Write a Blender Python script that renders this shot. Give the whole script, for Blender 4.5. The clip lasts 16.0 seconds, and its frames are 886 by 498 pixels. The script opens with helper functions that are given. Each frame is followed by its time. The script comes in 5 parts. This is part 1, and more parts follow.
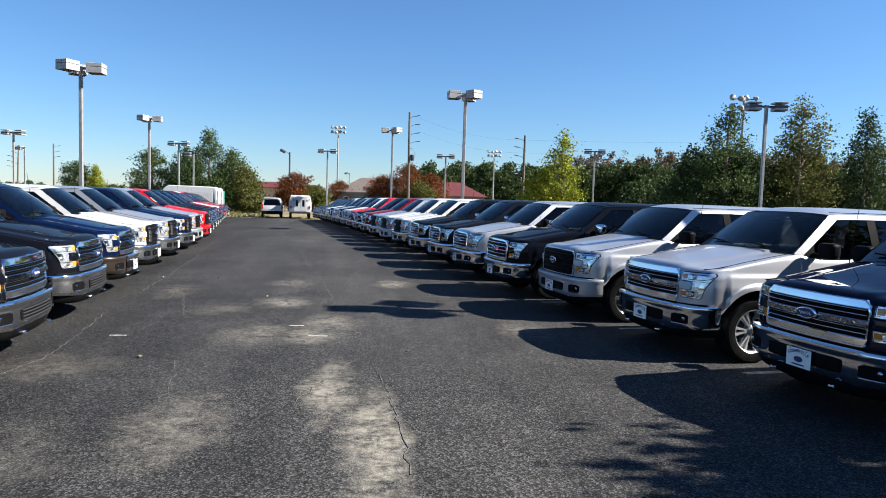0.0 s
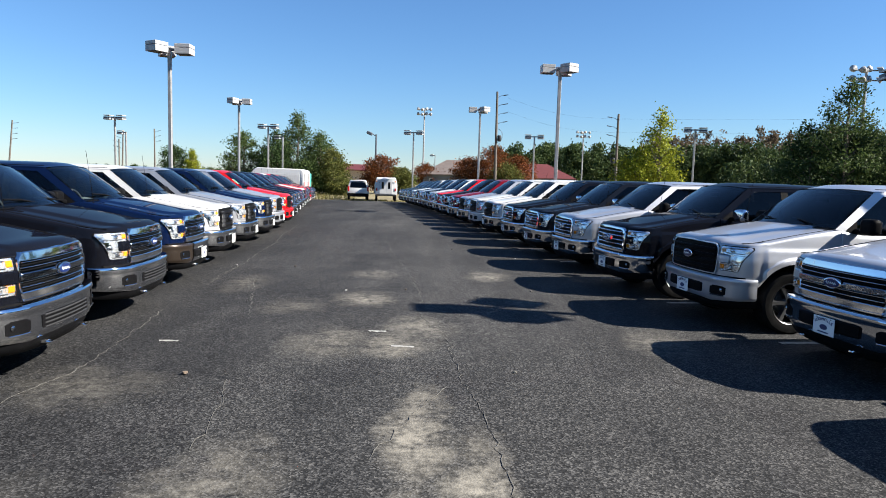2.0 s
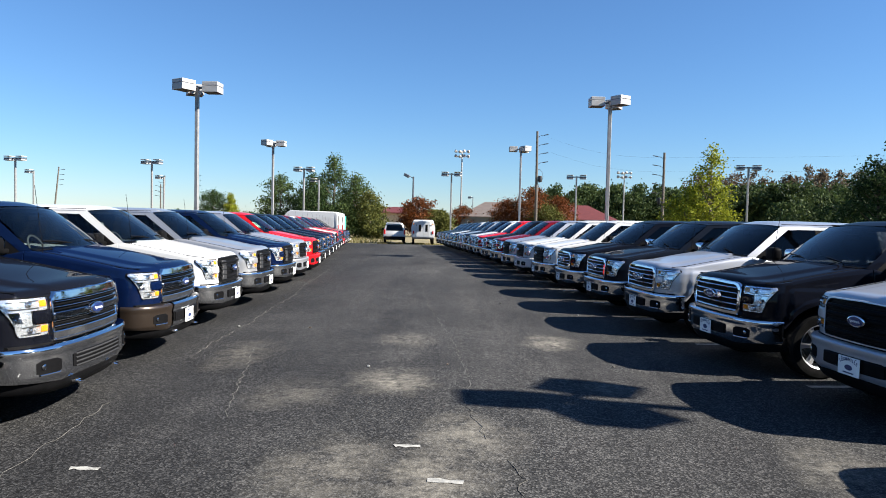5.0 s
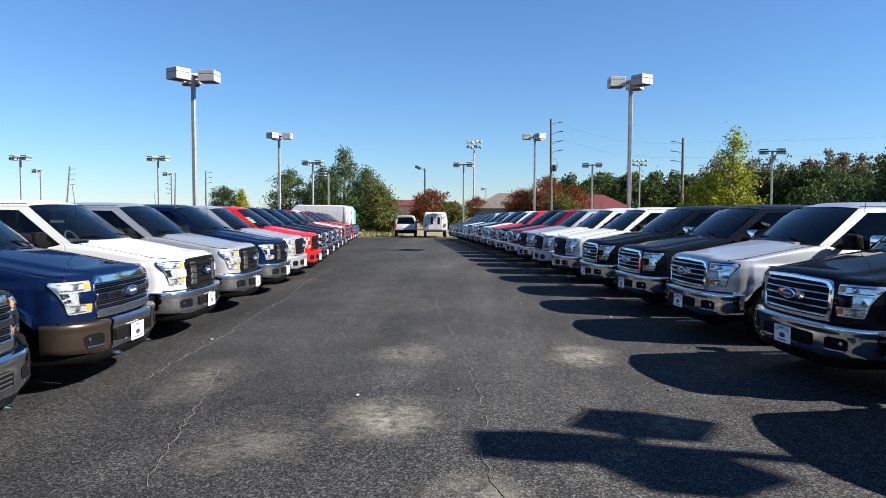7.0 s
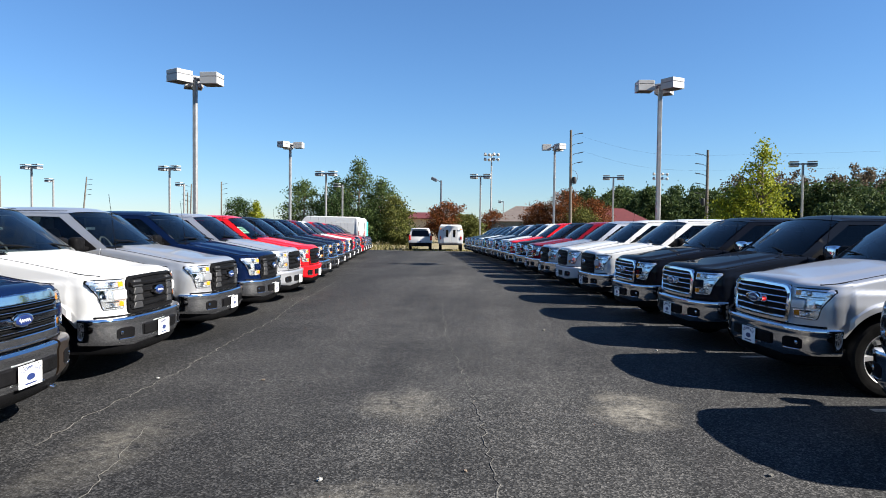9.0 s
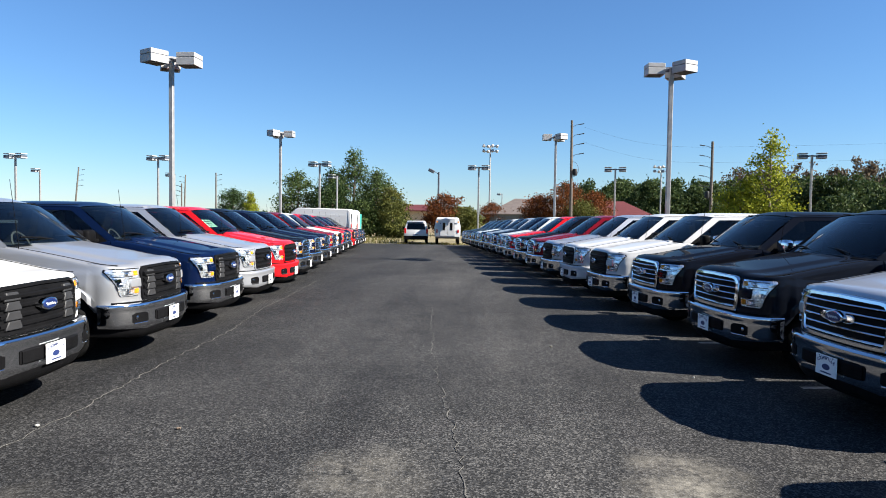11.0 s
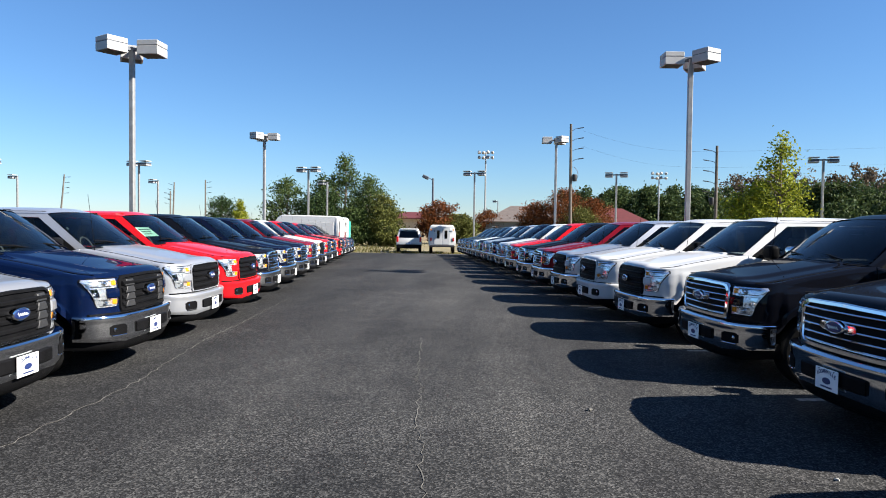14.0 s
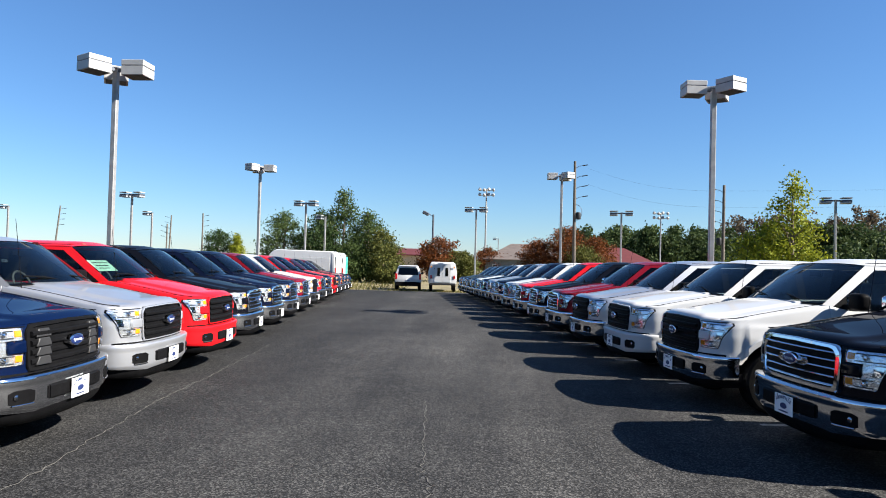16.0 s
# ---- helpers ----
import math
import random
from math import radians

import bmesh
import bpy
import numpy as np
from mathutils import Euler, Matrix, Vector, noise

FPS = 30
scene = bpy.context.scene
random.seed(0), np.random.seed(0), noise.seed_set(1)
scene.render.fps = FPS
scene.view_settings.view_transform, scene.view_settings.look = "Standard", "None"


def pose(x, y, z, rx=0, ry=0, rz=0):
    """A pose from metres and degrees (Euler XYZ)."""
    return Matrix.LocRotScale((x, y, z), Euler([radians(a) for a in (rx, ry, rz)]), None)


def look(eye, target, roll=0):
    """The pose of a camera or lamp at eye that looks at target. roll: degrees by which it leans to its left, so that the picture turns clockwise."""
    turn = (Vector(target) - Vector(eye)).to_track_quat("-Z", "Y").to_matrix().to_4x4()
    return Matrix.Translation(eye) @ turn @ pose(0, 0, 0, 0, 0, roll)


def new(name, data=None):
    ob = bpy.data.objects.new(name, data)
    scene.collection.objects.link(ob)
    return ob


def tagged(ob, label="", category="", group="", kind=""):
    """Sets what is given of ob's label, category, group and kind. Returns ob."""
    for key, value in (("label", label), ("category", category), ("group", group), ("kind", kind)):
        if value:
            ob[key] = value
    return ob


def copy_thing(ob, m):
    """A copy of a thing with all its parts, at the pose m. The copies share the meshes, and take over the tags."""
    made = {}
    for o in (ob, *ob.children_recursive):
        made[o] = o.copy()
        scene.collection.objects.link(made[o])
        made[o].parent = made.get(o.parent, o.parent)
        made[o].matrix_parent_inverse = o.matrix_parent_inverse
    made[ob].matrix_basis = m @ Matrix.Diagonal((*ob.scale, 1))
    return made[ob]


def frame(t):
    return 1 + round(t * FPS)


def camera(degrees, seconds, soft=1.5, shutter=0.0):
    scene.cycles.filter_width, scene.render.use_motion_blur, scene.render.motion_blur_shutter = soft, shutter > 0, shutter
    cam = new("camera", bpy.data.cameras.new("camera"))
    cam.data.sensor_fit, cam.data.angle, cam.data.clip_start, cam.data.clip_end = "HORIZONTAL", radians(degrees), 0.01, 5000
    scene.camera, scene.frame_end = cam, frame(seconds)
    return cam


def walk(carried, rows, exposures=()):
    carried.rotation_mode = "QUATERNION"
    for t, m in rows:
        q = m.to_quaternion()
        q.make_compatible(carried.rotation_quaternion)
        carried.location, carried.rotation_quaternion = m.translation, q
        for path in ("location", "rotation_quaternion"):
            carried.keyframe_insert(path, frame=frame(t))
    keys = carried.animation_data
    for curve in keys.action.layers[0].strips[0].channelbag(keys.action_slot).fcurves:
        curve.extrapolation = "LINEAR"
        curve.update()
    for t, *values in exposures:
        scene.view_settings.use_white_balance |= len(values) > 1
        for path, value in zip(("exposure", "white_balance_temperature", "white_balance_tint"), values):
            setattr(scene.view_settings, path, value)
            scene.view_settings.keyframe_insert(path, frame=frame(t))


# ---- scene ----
cam = camera(65.6, 16.0, soft=0.95)
PATH = [
    (0, (0.575, 1.732, 1.885), (0.807, 3.713, 1.742), 1.8),
    (0.5, (0.488, 2.205, 1.866), (0.672, 4.195, 1.794), 2.0),
    (1, (0.469, 2.69, 1.838), (0.518, 4.686, 1.716), 1.6),
    (1.5, (0.498, 3.148, 1.801), (0.468, 5.137, 1.592), 2.0),
    (2, (0.457, 3.61, 1.839), (0.446, 5.6, 1.638), 1.7),
    (2.5, (0.424, 4.058, 1.822), (0.328, 6.039, 1.568), 0.5),
    (3, (0.412, 4.504, 1.836), (0.316, 6.495, 1.669), 2.4),
    (3.5, (0.3, 4.953, 1.805), (0.28, 6.944, 1.625), 2.1),
    (4, (0.318, 5.416, 1.82), (0.239, 7.407, 1.653), 0.3),
    (4.5, (0.224, 5.878, 1.783), (0.197, 7.872, 1.64), 1.0),
    (5, (0.239, 6.326, 1.804), (0.116, 8.321, 1.723), 1.3),
    (5.2, (0.256, 6.516, 1.798), (0.115, 8.509, 1.699), 0.2),
    (7.3, (0.198, 8.478, 1.734), (0.023, 10.468, 1.631), 0.2),
    (7.5, (0.199, 8.702, 1.715), (-0.012, 10.689, 1.648), 0.1),
    (8, (0.244, 9.21, 1.758), (-0.051, 11.185, 1.636), -0.0),
    (8.5, (0.165, 9.661, 1.706), (-0.038, 11.648, 1.605), 0.2),
    (9, (0.132, 10.185, 1.703), (-0.08, 12.173, 1.638), 0.6),
    (9.2, (0.102, 10.378, 1.721), (-0.113, 12.365, 1.65), 0.7),
    (11.3, (0.076, 12.435, 1.739), (-0.13, 14.422, 1.652), 0.8),
    (11.5, (0.058, 12.627, 1.742), (-0.146, 14.615, 1.659), 0.5),
    (12, (0.08, 13.135, 1.73), (-0.148, 15.119, 1.619), 1.0),
    (12.5, (-0.054, 13.611, 1.709), (-0.206, 15.603, 1.613), 0.0),
    (13, (-0.037, 14.107, 1.7), (-0.245, 16.095, 1.616), 0.4),
    (13.5, (-0.082, 14.599, 1.689), (-0.296, 16.586, 1.625), 1.4),
    (14, (-0.175, 15.066, 1.716), (-0.368, 17.056, 1.652), 0.7),
    (14.5, (-0.186, 15.549, 1.735), (-0.418, 17.534, 1.655), 0.1),
    (15, (-0.315, 16.03, 1.704), (-0.522, 18.018, 1.647), 0.1),
    (15.5, (-0.39, 16.505, 1.701), (-0.635, 18.49, 1.687), 0.8),
    (16, (-0.515, 16.953, 1.723), (-0.706, 18.944, 1.767), 1.5),
]
EXPOSURES = [(0, 1.71, 6250, 9), (16, 1.71, 6250, 9)]
walk(cam, [(t, look(eye, target, roll)) for t, eye, target, roll in PATH], EXPOSURES)

# ---- light ----
SUN_AZ, SUN_EL = radians(-9.0), radians(36.0)
to_sun = Vector((math.cos(SUN_AZ) * math.cos(SUN_EL), math.sin(SUN_AZ) * math.cos(SUN_EL), math.sin(SUN_EL)))
world = bpy.data.worlds.new("world")
scene.world = world
world.use_nodes = True
wn = world.node_tree.nodes
sky = wn.new("ShaderNodeTexSky")
sky.sky_type = "NISHITA"
sky.sun_disc = False
sky.sun_elevation = SUN_EL
sky.sun_rotation = math.pi / 2 - SUN_AZ
sky.air_density, sky.dust_density, sky.ozone_density = 1.1, 0.0, 10.0
world.node_tree.links.new(sky.outputs[0], wn["Background"].inputs[0])
wn["Background"].inputs[1].default_value = 0.046
sun_data = bpy.data.lights.new("sun", "SUN")
sun_data.energy, sun_data.angle, sun_data.color = 5.0, radians(0.53), (1.0, 0.92, 0.81)
sun = new("sun", sun_data)
sun.matrix_world = look(to_sun * 60, (0, 0, 0))


# ---- materials ----
def mat(name, color, rough=0.5, metal=0.0, coat=0.0, vary=0.12, scale=3.0, bump=0.0, bump_scale=60.0, rand=0.0, spec=0.5):
    m = bpy.data.materials.new(name)
    m.use_nodes = True
    nt = m.node_tree
    p = nt.nodes["Principled BSDF"]
    p.inputs["Roughness"].default_value = rough
    p.inputs["Metallic"].default_value = metal
    p.inputs["Specular IOR Level"].default_value = spec
    p.inputs["Coat Weight"].default_value = coat
    p.inputs["Coat Roughness"].default_value = 0.03
    tc = nt.nodes.new("ShaderNodeTexCoord")
    nz = nt.nodes.new("ShaderNodeTexNoise")
    nz.inputs["Scale"].default_value, nz.inputs["Detail"].default_value = scale, 6.0
    nt.links.new(tc.outputs["Object"], nz.inputs["Vector"])
    ramp = nt.nodes.new("ShaderNodeValToRGB")
    a, b = ramp.color_ramp.elements
    a.position, b.position = 0.3, 0.7
    a.color = [c * (1 - vary) for c in color] + [1]
    b.color = [min(1, c * (1 + vary)) for c in color] + [1]
    nt.links.new(nz.outputs["Fac"], ramp.inputs[0])
    last = ramp.outputs[0]
    if rand:
        oi = nt.nodes.new("ShaderNodeObjectInfo")
        hs = nt.nodes.new("ShaderNodeHueSaturation")
        mr = nt.nodes.new("ShaderNodeMapRange")
        mr.inputs[3].default_value, mr.inputs[4].default_value = 1 - rand, 1 + rand
        nt.links.new(oi.outputs["Random"], mr.inputs[0])
        nt.links.new(mr.outputs[0], hs.inputs["Value"])
        nt.links.new(last, hs.inputs["Color"])
        last = hs.outputs[0]
    nt.links.new(last, p.inputs["Base Color"])
    if bump:
        n2 = nt.nodes.new("ShaderNodeTexNoise")
        n2.inputs["Scale"].default_value, n2.inputs["Detail"].default_value = bump_scale, 5.0
        nt.links.new(tc.outputs["Object"], n2.inputs["Vector"])
        bp = nt.nodes.new("ShaderNodeBump")
        bp.inputs["Strength"].default_value, bp.inputs["Distance"].default_value = bump, 0.01
        nt.links.new(n2.outputs["Fac"], bp.inputs["Height"])
        nt.links.new(bp.outputs[0], p.inputs["Normal"])
    return m


def leaf_mat(name, dark, light):
    """Leaves that differ clump by clump, and let some light through."""
    m = bpy.data.materials.new(name)
    m.use_nodes = True
    nt = m.node_tree
    p = nt.nodes["Principled BSDF"]
    p.inputs["Roughness"].default_value = 0.6
    p.inputs["Specular IOR Level"].default_value = 0.1
    g = nt.nodes.new("ShaderNodeNewGeometry")
    ramp = nt.nodes.new("ShaderNodeValToRGB")
    a, b = ramp.color_ramp.elements
    a.color, b.color = (*dark, 1), (*light, 1)
    nt.links.new(g.outputs["Random Per Island"], ramp.inputs[0])
    nt.links.new(ramp.outputs[0], p.inputs["Base Color"])
    tr = nt.nodes.new("ShaderNodeBsdfTranslucent")
    nt.links.new(ramp.outputs[0], tr.inputs[0])
    mx = nt.nodes.new("ShaderNodeMixShader")
    mx.inputs[0].default_value = 0.3
    nt.links.new(p.outputs[0], mx.inputs[1])
    nt.links.new(tr.outputs[0], mx.inputs[2])
    nt.links.new(mx.outputs[0], nt.nodes["Material Output"].inputs[0])
    return m


def glass_mat(name, tint, ior=1.5):
    m = bpy.data.materials.new(name)
    m.use_nodes = True
    nt = m.node_tree
    nt.nodes.remove(nt.nodes["Principled BSDF"])
    tr = nt.nodes.new("ShaderNodeBsdfTransparent")
    tr.inputs[0].default_value = (*tint, 1)
    gl = nt.nodes.new("ShaderNodeBsdfGlossy")
    gl.inputs["Roughness"].default_value = 0.02
    fr = nt.nodes.new("ShaderNodeFresnel")
    fr.inputs[0].default_value = ior
    mx = nt.nodes.new("ShaderNodeMixShader")
    nt.links.new(fr.outputs[0], mx.inputs[0])
    nt.links.new(tr.outputs[0], mx.inputs[1])
    nt.links.new(gl.outputs[0], mx.inputs[2])
    nt.links.new(mx.outputs[0], nt.nodes["Material Output"].inputs[0])
    return m


def asphalt_mat():
    """Worn asphalt: pale stones in dark binder, broad darker and paler areas, dusty patches along the lane."""
    m = bpy.data.materials.new("worn_asphalt")
    m.use_nodes = True
    nt = m.node_tree
    L = nt.links.new
    p = nt.nodes["Principled BSDF"]
    p.inputs["Roughness"].default_value = 0.85
    p.inputs["Specular IOR Level"].default_value = 0.12
    tc = nt.nodes.new("ShaderNodeTexCoord")

    def noise_node(scale, detail=4.0, rough=0.6):
        n = nt.nodes.new("ShaderNodeTexNoise")
        n.inputs["Scale"].default_value, n.inputs["Detail"].default_value, n.inputs["Roughness"].default_value = scale, detail, rough
        L(tc.outputs["Object"], n.inputs["Vector"])
        return n

    def ramp_node(src, stops):
        r = nt.nodes.new("ShaderNodeValToRGB")
        els = r.color_ramp.elements
        while len(els) < len(stops):
            els.new(0.5)
        for e, (pos, col) in zip(els, stops):
            e.position, e.color = pos, (*col, 1)
        L(src, r.inputs[0])
        return r.outputs[0]

    def mix(kind, fac, a, b):
        x = nt.nodes.new("ShaderNodeMix")
        x.data_type, x.blend_type = "RGBA", kind
        if isinstance(fac, float):
            x.inputs[0].default_value = fac
        else:
            L(fac, x.inputs[0])
        L(a, x.inputs[6])
        if isinstance(b, tuple):
            x.inputs[7].default_value = (*b, 1)
        else:
            L(b, x.inputs[7])
        return x.outputs[2]

    broad = ramp_node(noise_node(0.22, 5.0).outputs[0], [(0.32, (0.0256, 0.0262, 0.0276)), (0.68, (0.0445, 0.0452, 0.0465))])
    vo = nt.nodes.new("ShaderNodeTexVoronoi")
    vo.inputs["Scale"].default_value = 75.0
    L(tc.outputs["Object"], vo.inputs["Vector"])
    stones = ramp_node(vo.outputs["Color"], [(0.25, (0.36, 0.36, 0.36)), (0.6, (0.95, 0.95, 0.95)), (0.85, (2.5, 2.44, 2.34))])
    col = mix("MULTIPLY", 1.0, broad, stones)
    grit = ramp_node(noise_node(14.0, 6.0, 0.75).outputs[0], [(0.35, (0.7, 0.7, 0.7)), (0.7, (1.25, 1.25, 1.25))])
    col = mix("MULTIPLY", 1.0, col, grit)
    # long faint streaks along the way that cars drive
    stretch = nt.nodes.new("ShaderNodeMapping")
    stretch.inputs["Rotation"].default_value = (0, 0, radians(-7))
    stretch.inputs["Scale"].default_value = (0.9, 0.07, 1)
    L(tc.outputs["Object"], stretch.inputs["Vector"])
    streak = noise_node(1.0, 5.0, 0.6)
    L(stretch.outputs[0], streak.inputs["Vector"])
    col = mix("MULTIPLY", 1.0, col, ramp_node(streak.outputs[0], [(0.32, (0.72, 0.72, 0.73)), (0.68, (1.32, 1.30, 1.26))]))
    blot = noise_node(1.3, 7.0, 0.7)
    col = mix("MULTIPLY", 1.0, col, ramp_node(blot.outputs[0], [(0.3, (0.78, 0.78, 0.78)), (0.7, (1.22, 1.21, 1.19))]))
    # the driven middle of the lane is worn paler than its edges
    sep = nt.nodes.new("ShaderNodeSeparateXYZ")
    L(tc.outputs["Object"], sep.inputs[0])
    lane = nt.nodes.new("ShaderNodeMath")
    lane.operation = "MULTIPLY_ADD"
    lane.inputs[1].default_value, lane.inputs[2].default_value = 0.12, -1.8
    L(sep.outputs[1], lane.inputs[0])
    across = nt.nodes.new("ShaderNodeMath")
    L(sep.outputs[0], across.inputs[0])
    L(lane.outputs[0], across.inputs[1])
    wob = nt.nodes.new("ShaderNodeMath")
    wob.operation = "MULTIPLY_ADD"
    wob.inputs[1].default_value = 2.0
    L(noise_node(0.6, 4.0).outputs[0], wob.inputs[0])
    L(across.outputs[0], wob.inputs[2])
    unit = nt.nodes.new("ShaderNodeMapRange")
    unit.inputs[1].default_value, unit.inputs[2].default_value = -4.0, 6.0
    L(wob.outputs[0], unit.inputs[0])
    col = mix("MULTIPLY", 1.0, col, ramp_node(unit.outputs[0], [(0.0, (0.66, 0.66, 0.67)), (0.24, (0.72, 0.72, 0.73)), (0.44, (1.08, 1.07, 1.05)), (0.75, (1.12, 1.10, 1.07)), (0.9, (0.9, 0.9, 0.9))]))
    # dusty wear: noise within a few broad spots of the lane
    warp = nt.nodes.new("ShaderNodeVectorMath")
    warp.operation = "MULTIPLY_ADD"
    warp.inputs[1].default_value = (0.8, 1.4, 0.0)
    L(noise_node(1.1, 5.0, 0.7).outputs["Color"], warp.inputs[0])
    L(tc.outputs["Object"], warp.inputs[2])
    total = None
    for cx, cy, rx, ry, s in SPOTS:
        mp = nt.nodes.new("ShaderNodeMapping")
        mp.inputs["Location"].default_value = (-(cx + 0.4) / rx, -(cy + 0.7) / ry, 0)
        mp.inputs["Scale"].default_value = (1 / rx, 1 / ry, 0)
        L(warp.outputs[0], mp.inputs["Vector"])
        gr = nt.nodes.new("ShaderNodeTexGradient")
        gr.gradient_type = "SPHERICAL"
        L(mp.outputs[0], gr.inputs[0])
        mu = nt.nodes.new("ShaderNodeMath")
        mu.operation = "MULTIPLY"
        mu.inputs[1].default_value = s
        L(gr.outputs["Fac"], mu.inputs[0])
        if total is None:
            total = mu.outputs[0]
        else:
            mm = nt.nodes.new("ShaderNodeMath")
            mm.operation = "MAXIMUM"
            L(total, mm.inputs[0])
            L(mu.outputs[0], mm.inputs[1])
            total = mm.outputs[0]
    worn = noise_node(3.5, 8.0, 0.75)
    mu = nt.nodes.new("ShaderNodeMath")
    mu.operation = "MULTIPLY"
    L(total, mu.inputs[0])
    L(ramp_node(worn.outputs[0], [(0.36, (0, 0, 0)), (0.58, (1, 1, 1))]), mu.inputs[1])
    dust = mix("MULTIPLY", 1.0, grit, (0.20, 0.185, 0.155))
    col = mix("MIX", mu.outputs[0], col, dust)
    L(col, p.inputs["Base Color"])
    bp = nt.nodes.new("ShaderNodeBump")
    bp.inputs["Strength"].default_value, bp.inputs["Distance"].default_value = 0.4, 0.006
    L(vo.outputs["Distance"], bp.inputs["Height"])
    L(bp.outputs[0], p.inputs["Normal"])
    return m


SPOTS = [(0.28, 8.4, 0.30, 1.2, 1.4), (0.72, 6.9, 0.30, 1.8, 1.6), (-0.9, 7.3, 0.45, 1.2, 0.6), (-0.1, 11.1, 0.5, 0.7, 0.9), (-0.8, 11.2, 0.6, 0.9, 0.55),
         (-0.75, 14.0, 0.6, 0.8, 0.9), (0.15, 12.0, 0.6, 0.9, 0.8), (-2.9, 15.2, 0.5, 1.2, 0.4), (1.25, 16.8, 0.5, 0.7, 0.9), (-2.6, 9.3, 0.8, 0.7, 0.35),
         (-1.7, 13.2, 0.6, 0.8, 0.35), (-0.9, 16.7, 0.5, 0.7, 0.5), (3.0, 11.6, 0.5, 1.0, 0.5), (-2.2, 6.6, 0.9, 1.0, 0.35), (1.6, 13.9, 0.4, 0.5, 0.5)]

PAINT = {
    "black": mat("black_paint", (0.004, 0.0045, 0.007), 0.5, 0.0, 0.32, 0.1, 1.5, spec=0.0),
    "navy": mat("navy_paint", (0.003, 0.005, 0.016), 0.5, 0.0, 0.38, 0.1, 1.5, spec=0.0),
    "blue": mat("blue_paint", (0.0018, 0.0058, 0.026), 0.5, 0.0, 0.5, 0.1, 1.5, spec=0.0),
    "slate": mat("slate_blue_paint", (0.006, 0.0075, 0.0115), 0.5, 0.0, 0.32, 0.1, 1.5, spec=0.0),
    "white": mat("white_paint", (0.47, 0.47, 0.465), 0.5, 0.0, 0.7, 0.02, 1.5, spec=0.0),
    "silver": mat("silver_paint", (0.42, 0.43, 0.455), 0.36, 0.62, 0.6, 0.03, 1.5),
    "grey": mat("grey_paint", (0.37, 0.375, 0.385), 0.36, 0.62, 0.6, 0.03, 1.5),
    "red": mat("red_paint", (0.46, 0.008, 0.012), 0.5, 0.0, 0.6, 0.05, 1.5, spec=0.0),
    "maroon": mat("maroon_paint", (0.13, 0.004, 0.009), 0.5, 0.0, 0.6, 0.08, 1.5, spec=0.0),
}
CHROME = mat("chrome", (0.75, 0.76, 0.78), 0.07, 1.0, 0, 0.03, 4)
BLACKP = mat("black_plastic", (0.006, 0.006, 0.0065), 0.45, 0, 0, 0.2, 8, 0.15, 250, spec=0.02)
DARKCHROME = mat("smoked_chrome", (0.30, 0.31, 0.33), 0.16, 1.0, 0, 0.05, 4)
BRONZE = mat("bronze_paint", (0.034, 0.024, 0.017), 0.35, 0.5, 0.6, 0.05, 3)
SATIN = mat("satin_grey_plastic", (0.024, 0.024, 0.025), 0.5, 0, 0, 0.1, 8, spec=0.3)
GREYP = mat("grey_plastic", (0.030, 0.030, 0.031), 0.5, 0, 0, 0.15, 8, spec=0.15)
RUBBER = mat("tyre_rubber", (0.009, 0.009, 0.009), 0.75, 0, 0, 0.3, 9, 0.4, 120, spec=0.0)
ALLOY = mat("wheel_alloy", (0.72, 0.73, 0.75), 0.28, 0.8, 0, 0.08, 6)
DARKALLOY = mat("dark_alloy", (0.16, 0.165, 0.17), 0.3, 0.9, 0, 0.1, 6)
REFLECT = mat("lamp_reflector", (0.86, 0.87, 0.89), 0.16, 0.8, 0, 0.12, 26, 0.8, 22)
AMBER = mat("amber_lens", (0.75, 0.24, 0.01), 0.15, 0, 0.6, 0.1, 20)
REDLENS = mat("red_lens", (0.45, 0.01, 0.01), 0.15, 0, 0.8, 0.1, 20)
WINDOW = glass_mat("window_glass", (0.50, 0.57, 0.56), 1.5)
TINTED = glass_mat("privacy_glass", (0.05, 0.055, 0.06), 1.4)
CLEAR = glass_mat("clear_lens", (0.93, 0.95, 0.96), 1.4)
OVAL = mat("oval_blue", (0.007, 0.018, 0.085), 0.4, 0, 0.15, 0.05, 20)
PLATE = mat("plate_white", (0.78, 0.78, 0.76), 0.45, 0, 0, 0.03, 10)
PLATEBLUE = mat("plate_ink", (0.012, 0.025, 0.10), 0.5, 0, 0, 0.05, 10)
SEAT = mat("seat_cloth", (0.09, 0.088, 0.086), 0.8, 0, 0, 0.2, 15, 0.2, 150)
PAPER = mat("sticker_paper", (0.75, 0.80, 0.74), 0.6, 0, 0, 0.06, 14)
POLE = mat("galvanised_pole", (0.27, 0.27, 0.265), 0.5, 0.35, 0, 0.15, 6, 0.1, 40)
POLED = mat("dark_sleeve", (0.07, 0.08, 0.10), 0.5, 0.2, 0, 0.15, 6)
HEADM = mat("lamp_housing", (0.34, 0.335, 0.325), 0.5, 0.1, 0, 0.08, 5)
WOODP = mat("weathered_pole_wood", (0.10, 0.085, 0.07), 0.85, 0, 0, 0.3, 6, 0.4, 30)
BARK = mat("bark", (0.12, 0.09, 0.065), 0.9, 0, 0, 0.35, 8, 0.5, 25)
STRIPE = mat("worn_white_line", (0.26, 0.255, 0.235), 0.8, 0, 0, 0.45, 14, 0.3, 80)
CRACK = mat("pale_crack_grit", (0.085, 0.081, 0.072), 0.95, 0, 0, 0.55, 25, 0.5, 90)
ASPHALT = asphalt_mat()
